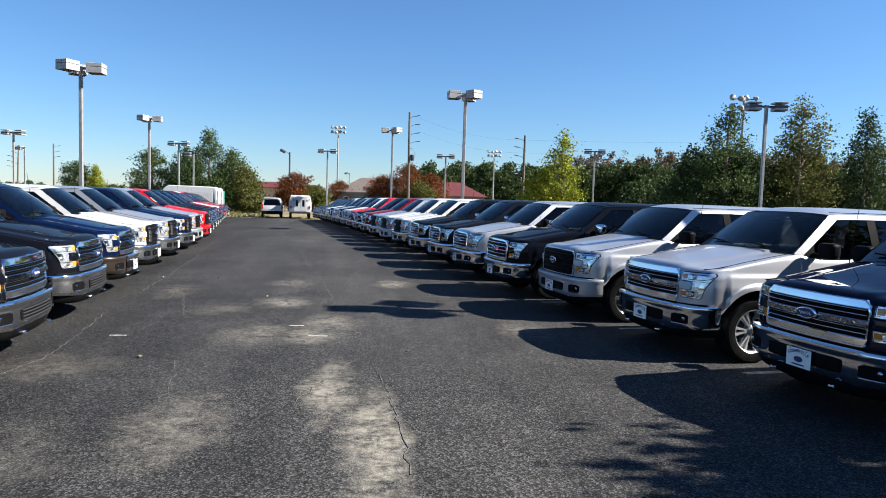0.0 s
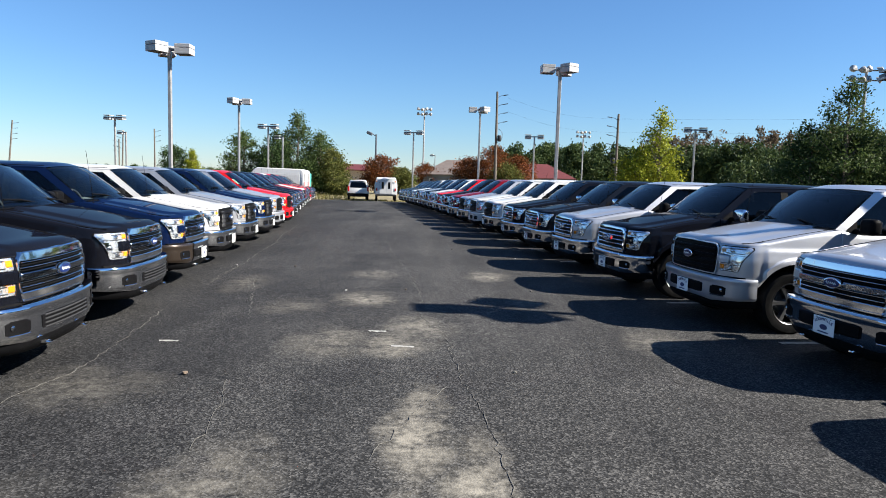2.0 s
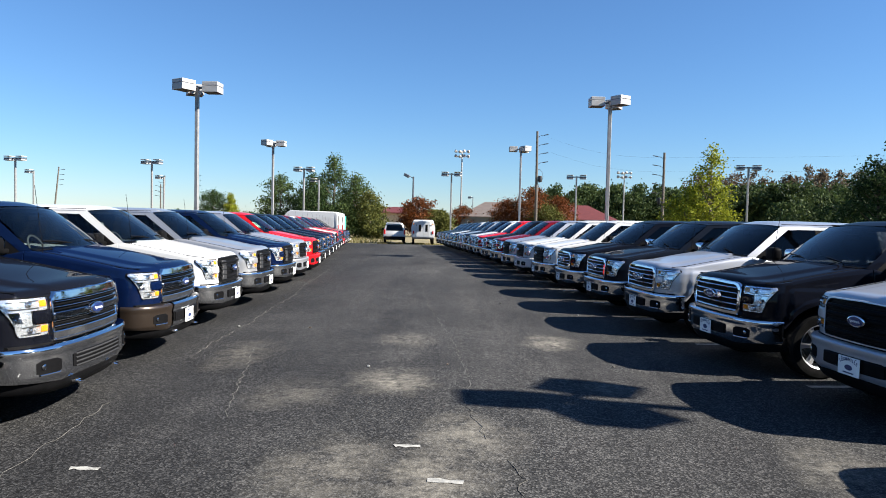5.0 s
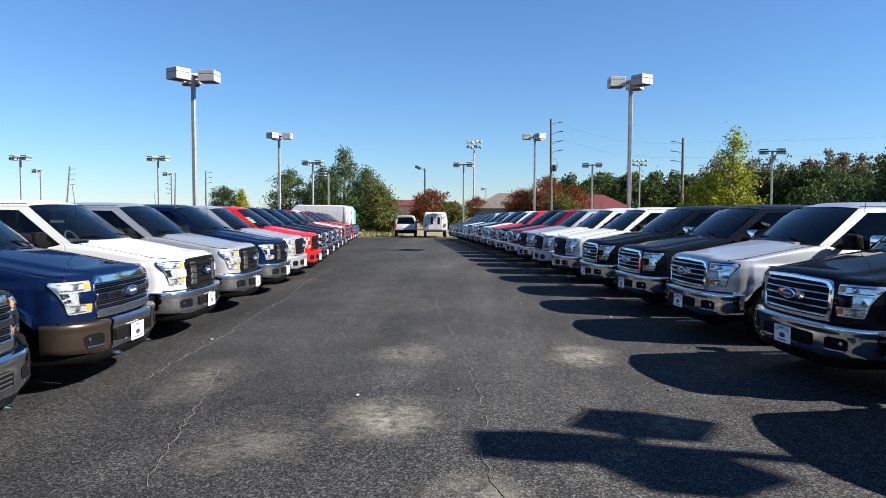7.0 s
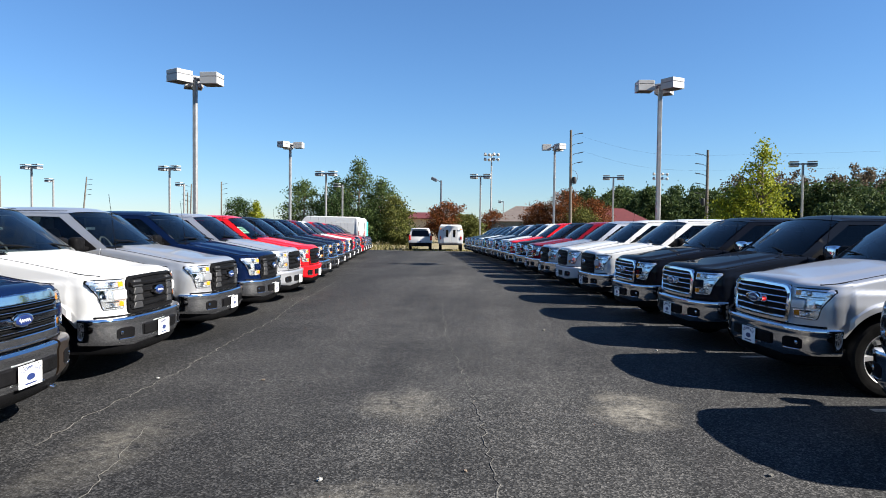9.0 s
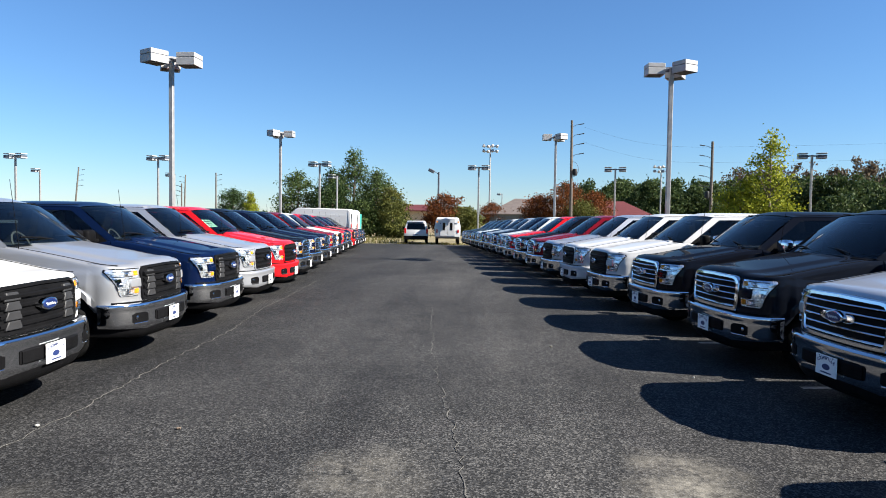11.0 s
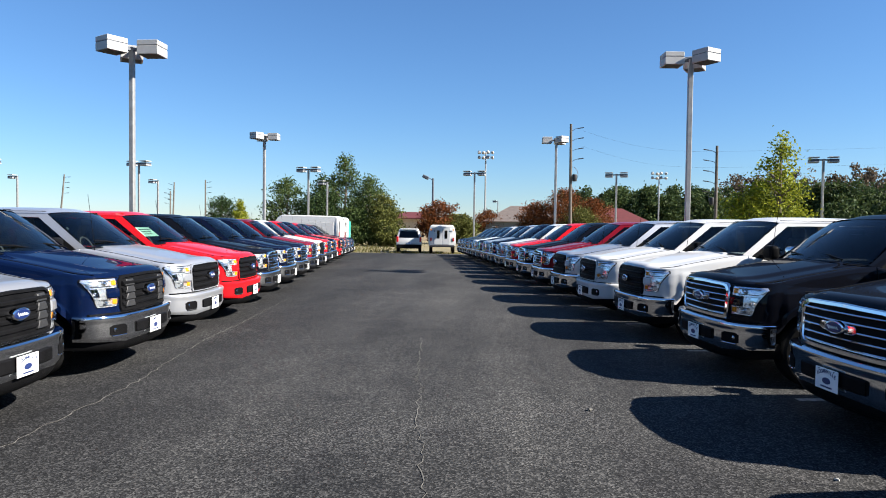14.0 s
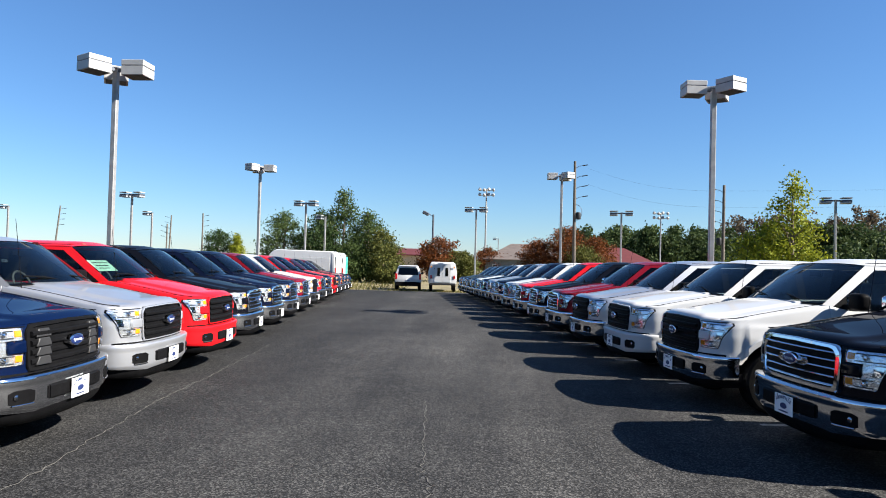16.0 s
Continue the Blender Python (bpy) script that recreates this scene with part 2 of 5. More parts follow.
GRASS = mat("dry_grass", (0.17, 0.14, 0.07), 0.9, 0, 0, 0.4, 0.6, 0.5, 12)
STUCCO = mat("tan_stucco", (0.55, 0.42, 0.29), 0.85, 0, 0, 0.08, 2)
REDROOF = mat("red_metal_roof", (0.10, 0.022, 0.02), 0.6, 0.1, 0, 0.15, 1.5)
BROWNROOF = mat("brown_shingle_roof", (0.10, 0.08, 0.072), 0.85, 0, 0, 0.2, 1.5)
WALLG = mat("grey_green_wall", (0.12, 0.13, 0.13), 0.8, 0, 0, 0.1, 1)
LEAF = {
    "oak": leaf_mat("oak_leaves", (0.030, 0.052, 0.016), (0.085, 0.115, 0.034)),
    "dark": leaf_mat("dark_leaves", (0.012, 0.028, 0.010), (0.055, 0.085, 0.026)),
    "yellow": leaf_mat("yellow_green_leaves", (0.09, 0.12, 0.012), (0.30, 0.31, 0.025)),
    "rust": leaf_mat("rust_leaves", (0.045, 0.022, 0.008), (0.20, 0.062, 0.018)),
    "turning": leaf_mat("turning_leaves", (0.050, 0.062, 0.016), (0.125, 0.125, 0.030)),
    "forest": leaf_mat("forest_leaves", (0.016, 0.034, 0.013), (0.070, 0.095, 0.030)),
    "bare": leaf_mat("brown_thin_leaves", (0.06, 0.045, 0.03), (0.14, 0.105, 0.065)),
    "weed": leaf_mat("weed_blades", (0.06, 0.07, 0.02), (0.20, 0.16, 0.06)),
}


# ---- mesh helpers ----
def mesh(name, verts, faces, material, smooth=35):
    me = bpy.data.meshes.new(name)
    me.from_pydata([tuple(v) for v in verts], [], faces)
    me.materials.append(material)
    if smooth:
        me.polygons.foreach_set("use_smooth", [True] * len(me.polygons))
        me.set_sharp_from_angle(angle=radians(smooth))
    me.update()
    return me


def part(name, geo, material, parent, label="", smooth=35):
    """One mesh object under a thing or a part. geo: a bmesh or (verts, faces)."""
    if isinstance(geo, bmesh.types.BMesh):
        me = bpy.data.meshes.new(name)
        bmesh.ops.recalc_face_normals(geo, faces=geo.faces)
        geo.to_mesh(me)
        geo.free()
        me.materials.append(material)
        if smooth:
            me.polygons.foreach_set("use_smooth", [True] * len(me.polygons))
            me.set_sharp_from_angle(angle=radians(smooth))
    else:
        bm = bmesh.new()
        vs = [bm.verts.new(v) for v in geo[0]]
        for f in geo[1]:
            if len(set(f)) == len(f):
                try:
                    bm.faces.new([vs[i] for i in f])
                except ValueError:
                    pass
        return part(name, bm, material, parent, label, smooth)
    ob = new(name, me)
    ob.parent = parent
    if label:
        tagged(ob, label)
    return ob


def merge(*geos):
    V, F = [], []
    for v, f in geos:
        n = len(V)
        V += [tuple(q) for q in v]
        F += [tuple(i + n for i in g) for g in f]
    return V, F


def moved(geo, m):
    return [tuple(m @ Vector(v)) for v in geo[0]], geo[1]


def box(cx, cy, cz, sx, sy, sz, b=0.01):
    """A box with chamfered edges, as verts and faces."""
    b = min(b, sx * 0.45, sy * 0.45, sz * 0.45)
    bm = bmesh.new()
    bmesh.ops.create_cube(bm, size=1, matrix=Matrix.Translation((cx, cy, cz)) @ Matrix.Diagonal((sx, sy, sz, 1)))
    if b > 0:
        bmesh.ops.bevel(bm, geom=bm.edges[:], offset=b, segments=1, affect="EDGES")
    bm.verts.index_update()
    out = [tuple(v.co) for v in bm.verts], [tuple(v.index for v in f.verts) for f in bm.faces]
    bm.free()
    return out


def grid(rows, close=False):
    """Faces between rows of equal length."""
    n = len(rows[0])
    V = [tuple(v) for r in rows for v in r]
    F = []
    for i in range(len(rows) - 1):
        for j in range(n if close else n - 1):
            k = (j + 1) % n
            F.append((i * n + j, i * n + k, (i + 1) * n + k, (i + 1) * n + j))
    return V, F


def lathe(profile, n=28, axis="y"):
    """Profile of (radius, place along the axis)."""
    rows = []
    for k in range(n + 1):
        a = 2 * math.pi * (k % n) / n
        if axis == "y":
            rows.append([(r * math.cos(a), h, r * math.sin(a)) for r, h in profile])
        else:
            rows.append([(r * math.cos(a), r * math.sin(a), h) for r, h in profile])
    V, F = grid(rows[:n])
    m = len(profile)
    F += [((n - 1) * m + j, (n - 1) * m + j + 1, j + 1, j) for j in range(m - 1)]
    return V, F


def tube(points, r, n=8, r2=None):
    rows = []
    for i, q in enumerate(points):
        q = Vector(q)
        a = Vector(points[max(0, i - 1)])
        b = Vector(points[min(len(points) - 1, i + 1)])
        d = (b - a).normalized()
        u = d.orthogonal().normalized()
        w = d.cross(u)
        rr = r if r2 is None else r + (r2 - r) * i / max(1, len(points) - 1)
        rows.append([q + (u * math.cos(2 * math.pi * k / n) + w * math.sin(2 * math.pi * k / n)) * rr for k in range(n)])
    V, F = grid(rows, close=True)
    F.append(tuple(range(n)))
    F.append(tuple((len(rows) - 1) * n + k for k in reversed(range(n))))
    return V, F


def lerp(a, b, s):
    return a + (b - a) * s


def curve(x, pts):
    """Straight pieces through (x, value), x rising."""
    if x <= pts[0][0]:
        return pts[0][1]
    for (x0, v0), (x1, v1) in zip(pts, pts[1:]):
        if x <= x1:
            return lerp(v0, v1, (x - x0) / (x1 - x0))
    return pts[-1][1]


def ground_z(x, y):
    """The lot falls gently away towards its far end."""
    return curve(y, [(28, 0.0), (45, -0.06), (66, -0.32), (90, -0.45)])


# ---- pickup truck: nose at x = 0 facing +x, wheels on z = 0 ----
WHEELS = (-0.97, -4.64)
ARCH, ARCH_Z = 0.50, 0.405


def front_x(a, z=0.9):
    """How far back the front lies at a share a of the half width: a gentle bow that turns in one sweep into the side."""
    a = min(1.0, abs(a))
    return -0.10 - 0.12 * a * a - 0.33 * (1 - (1 - a ** 6) ** (1 / 3)) - 0.035 * max(0.0, (z - 0.85) / 0.3) ** 2


def nose(y):
    return front_x(abs(y) / 1.0)


def side_y(z):
    return curve(z, [(0.36, 0.93), (0.50, 0.965), (0.72, 0.99), (0.92, 0.998), (1.00, 0.992), (1.06, 0.990), (1.09, 0.978), (1.20, 0.962), (1.32, 0.938), (1.42, 0.915)])


def skin(y, z, out=0.0):
    """A point of the front, moved outwards."""
    w = side_y(z) * 0.99
    a = min(0.995, abs(y) / w)
    slope = (front_x(a + 0.003, z) - front_x(a - 0.003, z)) / (0.006 * w)
    n = Vector((1.0, -slope)).normalized()
    s = 1 if y >= 0 else -1
    return front_x(a, z) + n.x * out, s * (a * w + n.y * out), z


def top_z(x):
    return curve(-x, [(0.15, 1.108), (0.45, 1.122), (0.6, 1.148), (0.9, 1.207), (1.2, 1.262), (1.5, 1.312), (1.66, 1.328), (1.70, 1.318), (1.82, 1.275), (2.35, 1.275), (2.55, 1.305), (4.20, 1.315), (4.24, 1.395), (5.85, 1.405)])


def bottom_z(x):
    z = 0.43 if -5.4 < x < -1.3 else 0.55
    for w in WHEELS:
        d = abs(x - w)
        if d < ARCH:
            z = max(z, ARCH_Z + math.sqrt(ARCH ** 2 - d * d))
    return z


def flare(x, z):
    """The swelling of the sides round the wheels, with a rolled lip at the arch."""
    f = 0.0
    for w in WHEELS:
        d = abs(x - w)
        r = math.hypot(x - w, z - ARCH_Z)
        f = max(f, 0.030 * max(0.0, 1 - d / 0.75) ** 0.6 * (1.0 if z < 0.90 else max(0.0, 1 - (z - 0.90) / 0.20)))
        if r < 0.57:
            f += 0.014 * min(1.0, (0.57 - r) / 0.012)
    return f


def body_geo():
    seams = (-1.62, -2.80, -3.94, -4.22)
    xs = set()
    x = -0.56
    while x > -5.80:
        xs.add(round(x, 3))
        x -= 0.15
    for w in WHEELS:
        for k in range(33):
            xs.add(round(w - ARCH * 1.001 * math.cos(math.pi * k / 32), 4))
    for g in seams:
        xs |= {g - 0.007, g, g + 0.007}
    xs.add(-5.80)
    xs = sorted((x for x in xs if x < -0.56), reverse=True)
    cols = [("front", 1 - (1 - j / 26) ** 2.1) for j in range(27)] + [("side", x) for x in xs]
    N = 18
    geos = []
    for s in (1, -1):
        rows = []
        for kind, v in cols:
            front = kind == "front"
            x0 = front_x(v) if front else v
            zb, zt = (max(0.60, bottom_z(x0) if v > 0.96 else 0), top_z(x0)) if front else (bottom_z(v), top_z(v))
            taper = 0.99 if front else curve(-v, [(0.56, 0.99), (1.1, 1.0), (5.2, 1.0), (5.8, 0.975)])
            inn = 0.012 if not front and v in seams else 0.0
            row = []
            for k in range(N):
                z = lerp(zb, zt, (k / (N - 1)) ** 1.15)
                w = side_y(z) * taper
                if front:
                    row.append((front_x(v, z), s * v * w, z))
                else:
                    cut = 0.010 if abs(z - 0.62) < 0.022 else 0
                    row.append((v, s * (w + flare(v, z) - inn - cut), z))
            if not front:
                row.insert(0, (v, s * (abs(row[0][1]) - 0.06), zb + 0.003))
            else:
                row.insert(0, (row[0][0] - 0.05, row[0][1] * 0.97, zb))
            xt, yt = row[-1][0], abs(row[-1][1])
            if front:
                for b, up in ((0.010, 0.012), (0.035, 0.022), (0.16, 0.026), (0.30, 0.012)):
                    xb = xt - b * (1 - v ** 8 * 0.7)
                    row.append((xb, s * yt * (1 - b * 0.42 * v ** 4), max(zt, top_z(xb)) + up))
            elif v > -1.63:
                row += [(v, s * (yt - 0.010), zt + 0.014), (v, s * (yt - 0.035), zt + 0.024), (v, s * 0.82, zt + 0.028), (v, s * 0.80, zt - 0.05)]
            elif v > -4.23:
                row += [(v, s * (yt - 0.006), zt + 0.008), (v, s * (yt - 0.02), zt + 0.012), (v, s * 0.87, zt + 0.012), (v, s * 0.86, zt - 0.08)]
            else:
                row += [(v, s * (yt - 0.01), zt + 0.014), (v, s * (yt - 0.04), zt + 0.02), (v, s * (yt - 0.09), zt + 0.02), (v, s * (yt - 0.10), 0.80)]
            rows.append(row)
        geos.append(grid(rows))
    # tailgate, bed floor and front wall of the bed
    geos.append(box(-5.80, 0, 1.0, 0.07, 1.62, 0.80, 0.02))
    geos.append(box(-5.0, 0, 0.77, 1.6, 1.66, 0.06, 0))
    geos.append(box(-4.26, 0, 1.06, 0.05, 1.68, 0.66, 0))
    return merge(*geos)


def hood_geo():
    """The hood: a raised middle between two creases, sides that fall to the fenders, a rolled front edge."""
    rows = []
    for s in [0, 0.006, 0.018, 0.04, 0.075, 0.12, 0.2, 0.3, 0.4, 0.5, 0.6, 0.7, 0.8, 0.9, 1.0]:
        row = []
        for j in range(45):
            yn = lerp(-1, 1, j / 44)
            y = yn * lerp(0.865, 0.850, s)
            x = lerp(front_x(y / 0.968, 1.1) + 0.006, -1.40 - 0.17 * yn * yn, s)
            edge = top_z(x) + 0.030
            inner = max(0.0, min(1.0, (lerp(0.60, 0.66, s) - abs(y)) / 0.10))
            inner = inner * inner * (3 - 2 * inner)
            z = edge + 0.028 * (1 - yn * yn) + 0.024 * inner * min(1, s / 0.10) - 0.010 * (abs(yn) > 0.985)
            roll = max(0.0, 1 - s / 0.075)
            row.append((x - 0.010 * roll * roll, y, z - 0.034 * roll ** 2.2))
        rows.append(row)
    rows.insert(0, [(x - 0.03, y, z - 0.02) for x, y, z in rows[0]])
    rows.append([(x, y, z - 0.05) for x, y, z in rows[-1]])
    return grid(rows)


def patch(rows, s, out, depth=0.03, n=8, b=0.004):
    """A piece that lies on the front: rows of (z, inner y, outer y), with chamfered edges and a rim that goes in."""
    fine = [rows[0]]
    for p, q in zip(rows, rows[1:]):
        m = max(1, math.ceil(abs(p[0] - q[0]) / 0.035))
        fine += [tuple(lerp(c, d, k / m) for c, d in zip(p, q)) for k in range(1, m + 1)]
    rows = fine
    R = [[skin(s * lerp(ya, yb, k / n), z, out) for k in range(n + 1)] for z, ya, yb in rows]
    zs = [r[0] for r in rows]
    loop = [(i, 0) for i in range(len(R))] + [(len(R) - 1, k) for k in range(1, n + 1)] + [(i, n) for i in range(len(R) - 2, -1, -1)] + [(0, k) for k in range(n - 1, 0, -1)]
    V, F = grid(R)
    base = len(V)
    for o in (out - b, out - depth):
        for i, k in loop:
            z, ya, yb = rows[i]
            y = lerp(ya, yb, k / n)
            y += b * (1 if k == n else -1 if k == 0 else 0)
            V.append(skin(s * y, z + (b if i == 0 else -b if i == len(R) - 1 else 0) * (1 if zs[0] > zs[-1] else -1), o))
    m = len(loop)
    idx = [i * (n + 1) + k for i, k in loop]
    for k in range(m):
        q = (k + 1) % m
        F.append((idx[k], idx[q], base + q, base + k))
        F.append((base + k, base + q, base + m + q, base + m + k))
    return V, F


def swept(y0, y1, z0, z1, out, depth=0.05, b=0.008, n=10, slope=0.0):
    """A bar across the nose that follows its curve."""
    rows = []
    for i in range(n + 1):
        y = lerp(y0, y1, i / n)
        x = nose(y) + out
        rows.append([(x - depth, y, z0), (x - b, y, z0), (x, y, z0 + b), (x - slope, y, z1 - b), (x - b - slope, y, z1), (x - depth, y, z1)])
    V, F = grid(rows, close=True)
    F.append((0, 1, 2, 3, 4, 5))
    F.append(tuple(n * 6 + k for k in reversed(range(6))))
    return V, F


def rounded_box(cx, cy, cz, sx, sy, sz, r):
    bm = bmesh.new()
    bmesh.ops.create_cube(bm, size=1, matrix=Matrix.Translation((cx, cy, cz)) @ Matrix.Diagonal((sx, sy, sz, 1)))
    bmesh.ops.bevel(bm, geom=bm.edges[:], offset=r, segments=4, affect="EDGES", profile=0.5)
    bm.verts.index_update()
    out = [tuple(v.co) for v in bm.verts], [tuple(v.index for v in f.verts) for f in bm.faces]
    bm.free()
    return out


BUMPER_YS = [lerp(-1, 1, k / 44) for k in range(45)]


def bumper_path():
    return [(-0.478, -1.004), (-0.455, -1.006)] + [(front_x(abs(y) * 0.985) + lerp(0.10, 0.04, abs(y) ** 6), y * 1.004) for y in BUMPER_YS] + [(-0.455, 1.006), (-0.478, 1.004)]


def bumper_geo(lo=None, hi=None):
    """The wrap-round bumper, with a rolled upper lip and a waist; lo and hi bound it across."""
    rows = []
    for x, y in bumper_path():
        if lo is not None and not lo <= y <= hi:
            continue
        k = min(1, max(0, (abs(y) - 0.93) / 0.075))
        sx, sy = (1 - k), (k if y > 0 else -k)
        rise = 0.045 * max(0.0, (abs(y) - 0.55) / 0.45)
        prof = [(-0.15, 0.696), (-0.045, 0.698), (-0.016, 0.692), (-0.002, 0.676), (0, 0.655), (-0.010, 0.628), (-0.014, 0.60), (-0.012, 0.46), (-0.022, 0.415 + rise * 0.6), (-0.05, 0.375 + rise), (-0.14, 0.38 + rise)]
        rows.append([(x + d * sx, y + d * sy * 0.6, z) for d, z in prof])
    V, F = grid(rows)
    n = len(rows[0])
    return V, F + [tuple(range(n)), tuple(len(V) - 1 - k for k in range(n))]


def air_dam_geo():
    """The rounded lower lip that hangs under the bumper."""
    rows = []
    for x, y in bumper_path():
        k = abs(y)
        prof = [(-0.03, 0.43), (-0.035, 0.38), (-0.05, 0.33), (-0.085, 0.285), (-0.13, 0.262), (-0.20, 0.270)]
        lift = 0.06 * k ** 4
        rows.append([(x + d - 0.03 * k ** 3, y * 0.955, z + lift) for d, z in prof])
    return grid(rows)


def on_bumper(y0, y1, z0, z1, out, depth=0.05, b=0.006, n=8, cut=0.0):
    """A piece set into the face of the bumper."""
    rows = []
    for i in range(n + 1):
        y = lerp(y0, y1, i / n)
        x = front_x(abs(y) / 1.004 * 0.985) + lerp(0.10, 0.04, min(1, abs(y)) ** 6) - 0.014 + out
        c = cut * max(0.0, 1 - 2 * min(i, n - i))
        rows.append([(x - depth, y, z0 + c), (x - b, y, z0 + c), (x, y, z0 + b + c), (x, y, z1 - b - c), (x - b, y, z1 - c), (x - depth, y, z1 - c)])
    V, F = grid(rows, close=True)
    return V, F + [(0, 1, 2, 3, 4, 5), tuple(n * 6 + k for k in reversed(range(6)))]


def greenhouse_y(z):
    return lerp(0.928, 0.752, max(0, min(1, (z - 1.27) / 0.58)) ** 1.2)


def side_panel(pts, s, off):
    """A patch of the cab's side from (x, z) outline strips: pairs of points, lower and upper line."""
    rows = []
    for (xa, za), (xb, zb) in pts:
        rows.append([(lerp(xa, xb, k / 5), s * (greenhouse_y(lerp(za, zb, k / 5)) + off), lerp(za, zb, k / 5)) for k in range(6)])
    return grid(rows)


def cab_geo():
    geos = []
    for s in (1, -1):
        a = [((-1.53, 1.345), (-2.18, 1.845)), ((-1.60, 1.335), (-2.24, 1.838)), ((-1.665, 1.325), (-2.30, 1.795))]
        geos.append(side_panel(a, s, 0.012))
        rail = [((-2.26, 1.80), (-2.18, 1.845))] + [((x, 1.785 + 0.008 * min(1, (-x - 2.3) * 4)), (x, 1.855)) for x in (-2.32, -2.5, -2.8, -3.1, -3.4, -3.7, -4.0, -4.06)]
        geos.append(side_panel(rail, s, 0.012))
        geos.append(side_panel([((-3.88, 1.29), (-3.84, 1.80)), ((-4.02, 1.30), (-3.95, 1.85)), ((-4.20, 1.30), (-4.08, 1.852))], s, 0.012))
    rows = []
    for i in range(19):
        u = (i / 18) ** 1.3
        row = []
        for j in range(25):
            yn = lerp(-1, 1, j / 24)
            x = lerp(-2.175 + 0.085 * (1 - yn * yn), -4.08, u)
            crown = 0.085 * min(1, u * 6 + 0.35) * (1 - abs(yn) ** 3.0)
            row.append((x, yn * 0.772, 1.843 + crown + 0.012 * math.sin(math.pi * min(1, u * 1.3)) * (1 - abs(yn) ** 6)))
        rows.append(row)
    geos.append(grid(rows))
    geos.append(box(-4.165, 0, 1.36, 0.05, 1.70, 0.14, 0.01))
    geos.append(box(-4.085, 0, 1.86, 0.05, 1.46, 0.06, 0.01))
    return merge(*geos)


def windshield_geo():
    rows = []
    for i in range(9):
        u = i / 8
        rows.append([(lerp(-1.37 - 0.185 * yn * yn, -2.095 - 0.085 * yn * yn, u), yn * lerp(0.892, 0.752, u), lerp(1.372 - 0.02 * yn * yn, 1.872 - 0.028 * yn * yn, u) + 0.022 * math.sin(math.pi * u))
                     for yn in [lerp(-1, 1, j / 18) for j in range(19)]])
    return grid(rows)


def wheel(parent, x, y, rim_mat, spokes, twin):
    s = 1 if y > 0 else -1
    w = part("wheel", lathe([(0.02, -0.03), (0.15, -0.03), (0.15, 0.02), (0.02, 0.02)], 16), DARKALLOY, parent)
    w.matrix_local = pose(x, y, 0.395) @ Matrix.Diagonal((1, s, 1, 1))
    ty = lathe([(0.262, -0.12), (0.30, -0.135), (0.37, -0.137), (0.392, -0.115), (0.397, -0.05), (0.393, 0.0), (0.397, 0.05), (0.392, 0.115), (0.37, 0.137), (0.335, 0.139), (0.30, 0.135), (0.262, 0.12)], 40)
    part("tyre", ty, RUBBER, w)
    geos = [lathe([(0.262, -0.12), (0.25, -0.05), (0.245, 0.09), (0.258, 0.12), (0.268, 0.128), (0.272, 0.118)], 40), lathe([(0.005, 0.088), (0.05, 0.086), (0.075, 0.07), (0.08, 0.02)], 18)]
    for k in range(spokes):
        a = 2 * math.pi * k / spokes
        for d in ((-0.17, 0.17) if twin else (0,)):
            wd = 0.019 if twin else 0.034
            V, F = [], []
            for r, hh, ww in ((0.05, 0.080, wd * 0.9), (0.15, 0.088, wd * 0.85), (0.257, 0.104, wd * 1.35)):
                off = d * (r - 0.03) * 1.2
                V += [(r, hh - 0.05, off - ww), (r, hh, off - ww * 0.6), (r, hh, off + ww * 0.6), (r, hh - 0.05, off + ww)]
            for q in (0, 4):
                for c in range(4):
                    F.append((q + c, q + (c + 1) % 4, q + 4 + (c + 1) % 4, q + 4 + c))
            geos.append(moved((V, F), Matrix.Rotation(a, 4, "Y")))
    part("rim", merge(*geos), rim_mat, w)
    part("hub_cap", lathe([(0.0, 0.094), (0.030, 0.093), (0.036, 0.086)], 14), DARKALLOY, w)
    part("brake_disc", lathe([(0.06, 0.0), (0.17, 0.0), (0.17, -0.02)], 20), DARKALLOY, w)


GRILLE = [(0.575, 0.715), (0.600, 0.760), (0.612, 1.035), (0.600, 1.070), (0.555, 1.112), (0.50, 1.122)]


def ring(thick, out, depth=0.06, side=1.0):
    """The grille's surround: a closed frame whose upper corners are cut."""
    half = GRILLE + [(0.5 * k / 6, 1.122 + 0.012 * (1 - k / 6)) for k in range(5, 0, -1)]
    low = [(0.575 * k / 6, 0.712) for k in range(1, 6)]
    loop = [(y, z) for y, z in low] + half + [(0, 1.134)] + [(-y, z) for y, z in reversed(half)] + [(-y, z) for y, z in reversed(low)] + [(0, 0.712)]
    rows = []
    for y, z in loop:
        iy, iz = y * (1 - thick * side / 0.61), 0.92 + (z - 0.92) * (1 - thick / 0.21)
        my, mz = lerp(y, iy, 0.18), lerp(z, iz, 0.18)
        ny, nz = lerp(y, iy, 0.82), lerp(z, iz, 0.82)
        rows.append([skin(y, z, out - depth), skin(y, z, out - 0.010), skin(my, mz, out), skin(ny, nz, out), skin(iy, iz, out - 0.012), skin(iy, iz, out - depth)])
    rows.append(rows[0])
    return grid(rows)


